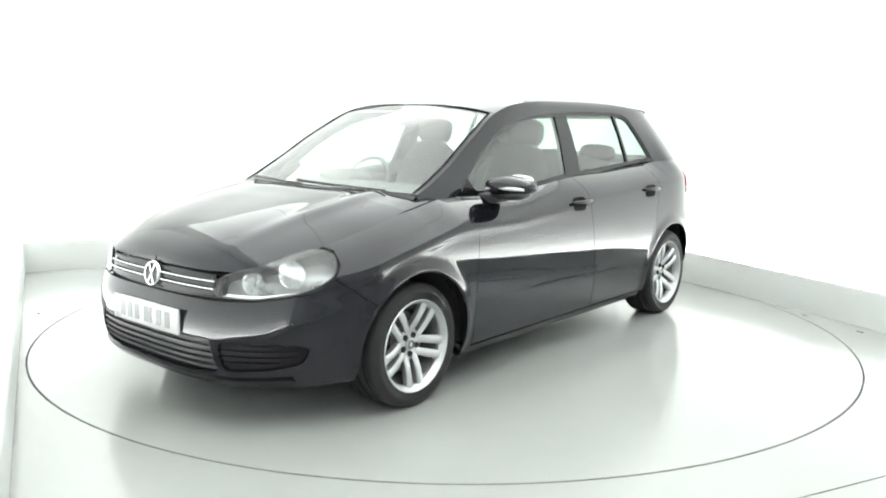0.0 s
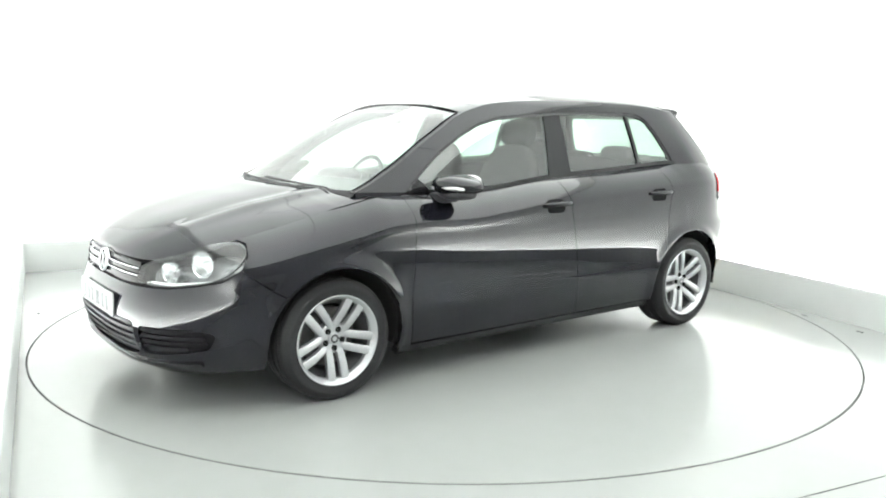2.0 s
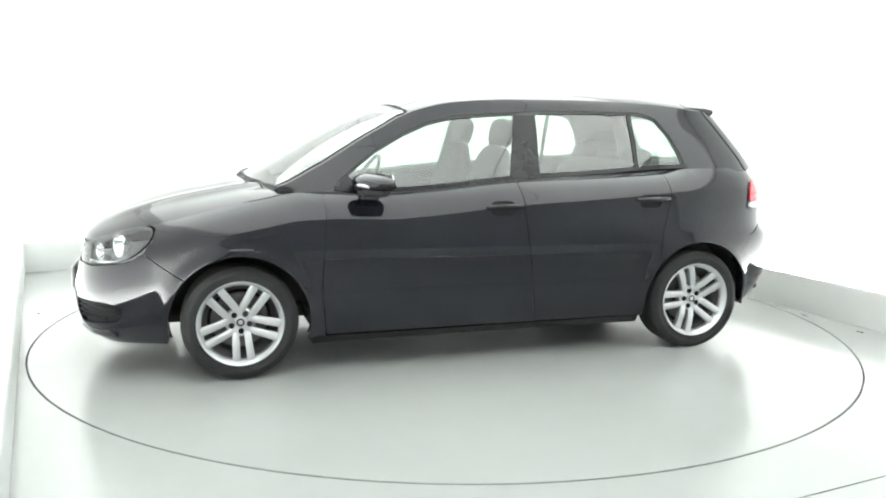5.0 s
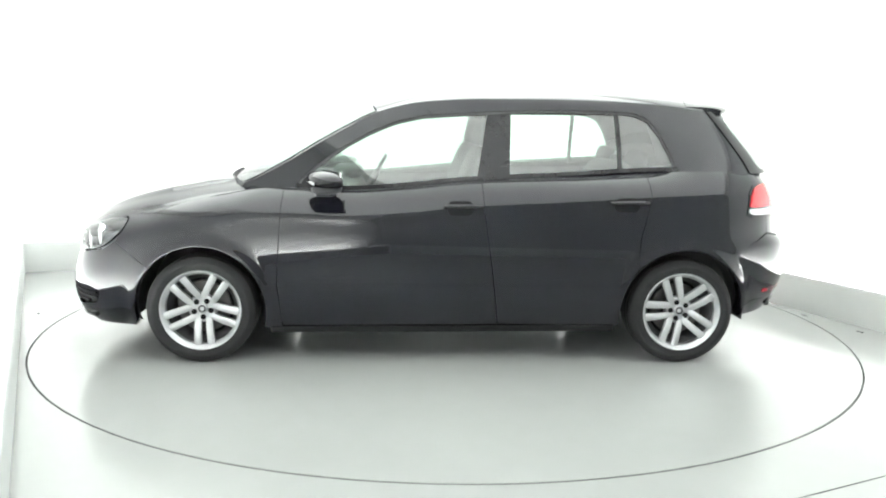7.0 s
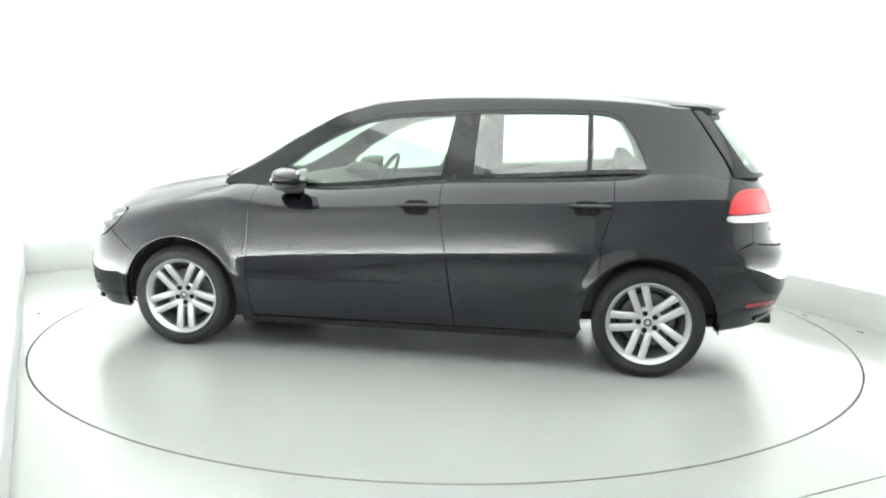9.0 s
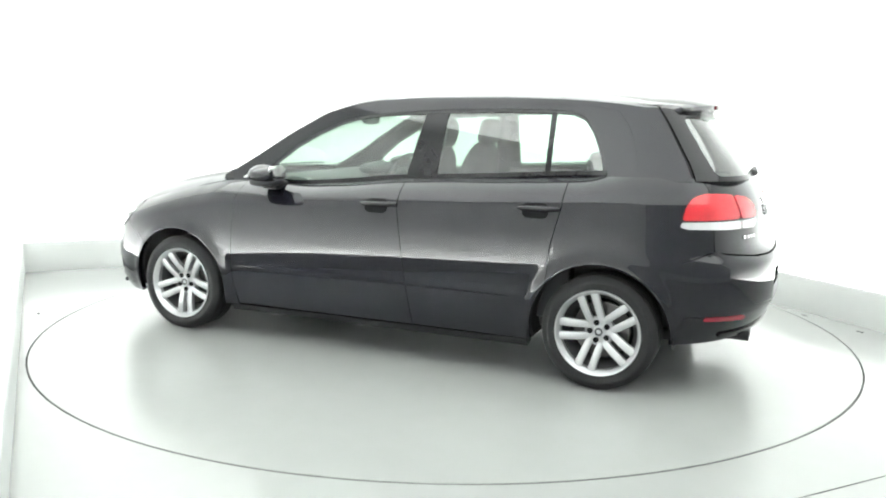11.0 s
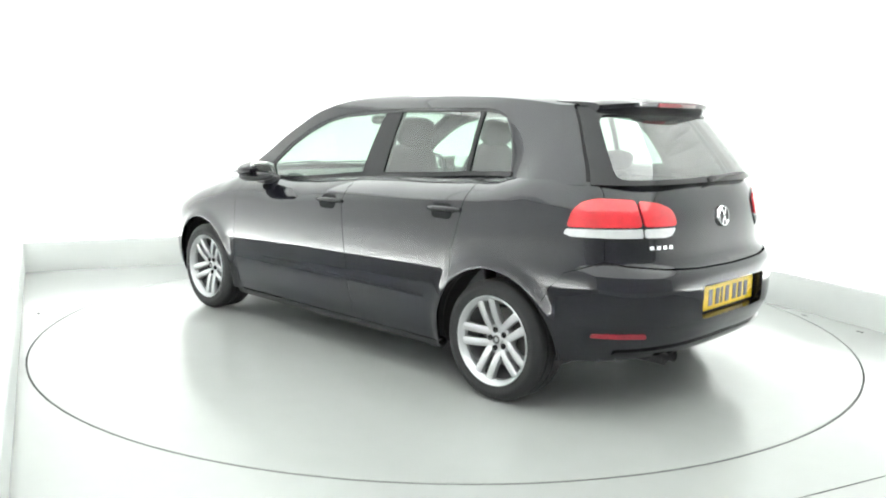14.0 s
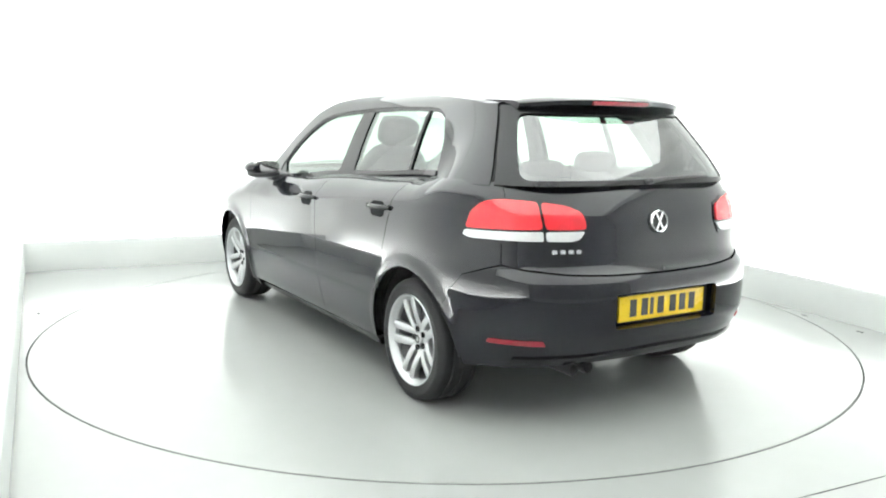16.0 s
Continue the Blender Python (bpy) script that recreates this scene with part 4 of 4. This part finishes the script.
def details(car, hood, gate, bumper, fb):
    # door mirrors and handles
    for s in (1, -1):
        bm = blob_bm(.092, .118, .052, (.63, .885, .980), 2.6)
        for v in bm.verts:
            k = (v.co.y - .885) / .118
            v.co.x -= .03 * k + (0.012 if v.co.x < .56 else 0)
            v.co.z -= (.30 * max(k, 0) - .10 * min(k, 0)) * (v.co.z - .965)
            v.co.x = max(v.co.x, .552 - .02 * k)
            v.co.y *= s
        mi = part("door_mirror", bm, M_PAINT, car, "gloss black door mirror with silver indicator strip")
        st = tube_bm([(.69 - .035 * t, s * (.80 + .198 * t), .968 + .004 * math.sin(3 * t)) for t in (0, .2, .4, .6, .8, 1)], [.006, .010, .011, .011, .010, .006], 8)
        for v in st.verts:
            v.co.x += .036 - .10 * max(0, abs(v.co.y) - .91)
        part("indicator_strip", st, M_CLEARLENS, mi, "silvery indicator strip")
        part("lower_shell", blob_bm(.078, .105, .03, (.625, s * .875, .938), 2.6), M_TRIM, mi, "matt black lower mirror shell")
        part("stalk", box_bm(.585, .685, s * .71 if s > 0 else -.84, .84 if s > 0 else -.71, .89, .935, .015), M_TRIM, mi)
        part("mirror_glass", blob_bm(.004, .086, .042, (.549, s * .882, .987), 3.2), M_MIRROR, mi)
        for hx, hz, yy in ((-.08, .845, .872), (-.965, .872, .868)):
            u0 = float(u_x(hx, hz))
            # flat black patch on the door: the handle bowl's shade, put in as colour
            patch("handle_bowl_shade", low, rounded(ux((hx + .075, hz - .042), (hx + .075, hz + .030), (hx - .06, hz + .034), (hx - .06, hz - .042)), .034), M_SEALSHADE, car, off=.0025, depth=.004, mirror=s < 0, step=.02)
            x, y, z = [float(k) for k in low(np.array(u0), np.array(hz))]
            bm = tube_bm([(hx + .095, s * (y + .004), hz + .006), (hx + .075, s * (y + .018), hz + .007), (hx + .02, s * (y + .030), hz + .008), (hx - .05, s * (y + .030), hz + .009), (hx - .095, s * (y + .020), hz + .009), (hx - .112, s * (y + .002), hz + .009)],
                         [.009, .012, .0135, .0135, .013, .010], 10)
            for v in bm.verts:
                v.co.y = s * (y + (abs(v.co.y) - y) * .95)
            part("door_handle", bm, M_PAINT, car, "gloss black door handle")
    # number plates with plain bars
    fp = part("number_plate", box_bm(2.112, 2.124, -.26, .26, .385, .497, .004), M_PLATE_W, car, "white front number plate with plain dark bars")
    for i, y in enumerate((.165, .097, .045, .0, -.075, -.135, -.195)):
        part("plate_bar", box_bm(2.1245, 2.126, y - .004, y + .034 - (.018 if i == 2 else 0), .405, .475), M_PLATEINK, fp)
    rp = part("number_plate", box_bm(-2.018, -2.004, -.26, .26, .458, .570, .004), M_PLATE_Y, car, "yellow rear number plate with plain dark bars")
    for i, y in enumerate((.165, .097, .045, .0, -.075, -.135, -.195)):
        part("plate_bar", box_bm(-2.0205, -2.0185, y - .004 + (.018 if i == 2 else 0), y + .034, .478, .553), M_INK, rp)
    # round badges, plain
    for x, z, r, d, tilt in ((2.078, .612, .056, 1, 8), (-1.966, .876, .05, -1, 8)):
        ring = lathe_bm([(r * .86, -.004), (r * .84, .006), (r * .93, .009), (r, .005), (r * 1.02, -.006)], 40)
        rot = pose(x, 0, z, 0, 0, -90 * d) @ pose(0, 0, 0, tilt, 0, 0)
        ring.transform(rot)
        bd = part("badge", ring, M_CHROME, hood if d > 0 else gate, "round chrome badge")
        disc = lathe_bm([(.0005, .002), (r * .86, .002), (r * .88, -.004)], 40)
        disc.transform(rot)
        part("badge_field", disc, M_GLOSSB, bd)
        for k in (-1, 1):
            st = box_bm(-r * .88, r * .88, .002, .007, -r * .09, r * .09)
            st.transform(rot @ pose(0, 0, 0, 0, 62 * k, 0))
            part("badge_stroke", st, M_CHROME, bd)
    # model lettering as plain chrome bars
    for i in range(4):
        y = .545 - i * .034
        u = u_y(y, .765, True)
        patch("lettering_bar", low_rear, rounded([(u, .758), (u + .022, .758), (u + .022, .774), (u, .774)], .004, 2), M_BOWL, gate, off=.004, depth=.006, step=.02)
    # rear wiper
    wp = part("rear_wiper", tube_bm([(-1.906, 0.0, 1.048), (-1.898, -.10, 1.056), (-1.888, -.24, 1.062), (-1.872, -.40, 1.060)], [.012, .008, .006, .005], 8), M_TRIM, gate, "black rear wiper arm")
    part("wiper_pivot", blob_bm(.015, .026, .016, (-1.898, 0, 1.048), 2.2, 14, 8), M_TRIM, wp)
    # windscreen wipers
    for y0, y1 in ((-.55, .02), (-.05, .55)):
        pts = []
        for t in (0, .25, .5, .75, 1):
            tt = (y0 + (y1 - y0) * t) / .70
            x, y, z = [float(k) for k in windscreen_map(np.array(tt), np.array(.012 + .028 * (1 - t)))]
            pts.append((x + .006, y, z + .008))
        a = part("windscreen_wiper", tube_bm(pts, [.008, .007, .006, .005, .004], 8), M_TRIM, car, "black windscreen wiper")
    # scuttle panel below the screen
    bm = bmesh.new()
    rows = []
    for i in range(21):
        t = -1 + 2 * i / 20
        x, y, z = [float(k) for k in windscreen_map(np.array(t), np.array(0.03))]
        rows.append([bm.verts.new((x + .01, y, z - .004)), bm.verts.new((x + .05, y * .98, z - .045)), bm.verts.new((x + .05, y * .98, z - .10))])
    for a, b in zip(rows, rows[1:]):
        for k in range(2):
            bm.faces.new((a[k], a[k + 1], b[k + 1], b[k]))
    part("scuttle", bm, M_TRIM, car)
    # exhaust
    ex = part("exhaust", tube_bm([(-1.5, .40, .30), (-1.8, .40, .285)], .03, 14), M_SHELL, car, "twin dark exhaust tailpipes")
    for y in (.365, .445):
        p = lathe_bm([(.024, -.12), (.027, -.12), (.027, .05), (.025, .052), (.022, .04), (.021, -.1)], 20)
        p.transform(pose(-1.905, y, .262, 0, 0, 90))
        part("tailpipe", p, M_SHELL, ex)
    # underbody
    part("underbody", box_bm(-1.50, 1.80, -.50, .50, .22, .30, .03), M_SHELL, car)
    part("underbody_middle", box_bm(-.92, .92, -.79, .79, .185, .25, .02), M_SHELL, car)



def interior(car):
    dash = bmesh.new()
    prof = [(.98, .90), (.80, .955), (.62, .945), (.50, .90), (.46, .80), (.52, .60), (.9, .55)]
    a = [dash.verts.new((x, .66, z)) for x, z in prof]
    b = [dash.verts.new((x, -.66, z)) for x, z in prof]
    dash.faces.new(a)
    dash.faces.new(b[::-1])
    for i in range(len(prof)):
        j = (i + 1) % len(prof)
        dash.faces.new((a[i], b[i], b[j], a[j]))
    part("dashboard", dash, M_DASH, car, "dark grey soft dashboard")
    part("instrument_hood", blob_bm(.10, .19, .05, (.58, -.36, .955), 2.4), M_DASH, car)
    m = pose(.42, -.36, .90, 0, 62, 0)
    sw = bmesh.new()
    rings = []
    for i in range(40):
        A = 2 * math.pi * i / 40
        rings.append([sw.verts.new(m @ Vector(((.18 + .014 * math.cos(B)) * math.cos(A), (.18 + .014 * math.cos(B)) * math.sin(A), .014 * math.sin(B)))) for B in [2 * math.pi * k / 8 for k in range(8)]])
    for i in range(40):
        p, q = rings[i], rings[(i + 1) % 40]
        for k in range(8):
            sw.faces.new((p[k], p[(k + 1) % 8], q[(k + 1) % 8], q[k]))
    wheel = part("steering_wheel", sw, M_DASH, car, "dark grey steering wheel")
    hubm = blob_bm(.07, .085, .025, (0, 0, 0), 2.5, 16, 8)
    hubm.transform(m)
    part("steering_hub", hubm, M_DASH, wheel)
    for A in (0, 95, 265):
        sp = box_bm(.05, .175, -.022, .022, -.008, .008, .004)
        sp.transform(m @ pose(0, 0, 0, 0, 0, A))
        part("steering_spoke", sp, M_DASH, wheel)
    # front seats
    for s in (1, -1):
        seat = part("front_seat", blob_bm(.26, .25, .09, (.19, s * .36, .46), 3.2), M_SEAT, car, "charcoal cloth front seat with headrest")
        bk = blob_bm(.075, .25, .36, (0, 0, 0), 3.2, 24, 18)
        for v in bk.verts:
            v.co.y *= 1 - .12 * max(0, v.co.z / .36)
        bk.transform(pose(-.13, s * .36, .81, 0, -15, 0))
        part("seat_back", bk, M_SEAT, seat)
        hd = blob_bm(.05, .13, .085, (0, 0, 0), 3.2, 20, 14)
        hd.transform(pose(-.243, s * .36, 1.225, 0, -12, 0))
        part("headrest", hd, M_SEAT, seat)
        for k in (-.05, .05):
            part("headrest_post", tube_bm([(-.225, s * .36 + k, 1.09), (-.242, s * .36 + k, 1.19)], .006, 8), M_CHROME, seat)
    rs = part("rear_seat", blob_bm(.25, .62, .10, (-.72, 0, .48), 4), M_SEAT, car, "charcoal cloth rear bench with headrests")
    rbk = blob_bm(.08, .61, .30, (0, 0, 0), 4, 28, 18)
    rbk.transform(pose(-1.02, 0, .78, 0, -20, 0))
    part("seat_back", rbk, M_SEAT, rs)
    for y in (.36, 0, -.36):
        h = blob_bm(.045, .135, .055 if y else .04, (0, 0, 0), 3.2, 20, 14)
        h.transform(pose(-1.14, y, 1.09 if y else 1.06, 0, -15, 0))
        part("headrest", h, M_SEAT, rs)
    part("parcel_shelf", box_bm(-1.78, -1.20, -.52, .52, .975, .995, .005), M_SEAT, car)
    part("cabin_floor", box_bm(-1.75, .95, -.66, .66, .24, .30, .02), M_SHELL, car)
    # door cards
    for s in (1, -1):
        for x0, x1, zt in ((-.22, .84, .925), (-1.10, -.27, .985)):
            part("door_card", box_bm(x0, x1, .685 if s > 0 else -.71, .71 if s > 0 else -.685, .30, zt, .01), M_DASH, car)
        part("boot_trim", box_bm(-1.72, -1.10, .60 if s > 0 else -.62, .62 if s > 0 else -.60, .30, 1.0, .005), M_DASH, car)
    # headlining, a little below the roof
    patch("headlining", roof_map, [(-.93, .03), (.93, .03), (.93, .97), (-.93, .97)], M_LINER, car, off=-.03, depth=0, step=.1)
    im = part("interior_mirror", blob_bm(.012, .11, .03, (.44, 0, 1.29), 3), M_GLOSSB, car, "black interior mirror")
    for s in (1, -1):
        part("sun_visor", box_bm(.20, .36, s * .30 - .18, s * .30 + .18, 1.335, 1.35, .005), M_LINER, car)


def build_car():
    car = tagged(new("car"), "black five-door hatchback with silver alloy wheels on turntable", "car")
    hood, gate, bumper, fb = build_body(car)
    headlamps(car)
    wheels(car)
    details(car, hood, gate, bumper, fb)
    interior(car)
    return car


M_PLATEINK = simple("grey_print", (0.13, 0.135, 0.14), 0.4)
build_room()
fill_panels()
floor_marks()
table = turntable()
car = build_car()

# ---------------- what moves ----------------
PIVOT = (-0.063, -0.098)
TURN = [(0.0, 230.43), (0.5, 227.90), (1.0, 224.69), (1.5, 221.18), (2.0, 217.58), (2.5, 214.18), (3.0, 210.76), (3.5, 207.48), (4.0, 204.05),
        (5.25, 195.56), (6.5, 187.08), (7.0, 183.71), (7.5, 180.22), (8.0, 176.72), (8.5, 173.18), (9.0, 169.69), (10.25, 161.26), (11.5, 152.83),
        (12.0, 149.42), (12.5, 146.15), (13.0, 142.77), (13.5, 139.36), (14.0, 135.97), (14.5, 132.64), (15.0, 129.11), (15.5, 125.75), (16.0, 122.15)]


def motions():
    rows_car, rows_table = [], []
    for t, a in TURN:
        c, s = math.cos(radians(a)), math.sin(radians(a))
        rows_car.append((t, pose(-(PIVOT[0] * c - PIVOT[1] * s), -(PIVOT[0] * s + PIVOT[1] * c), 0, 0, 0, a)))
        rows_table.append((t, pose(0, 0, 0, 0, 0, a)))
    walk(car, rows_car)
    walk(table, rows_table)


motions()
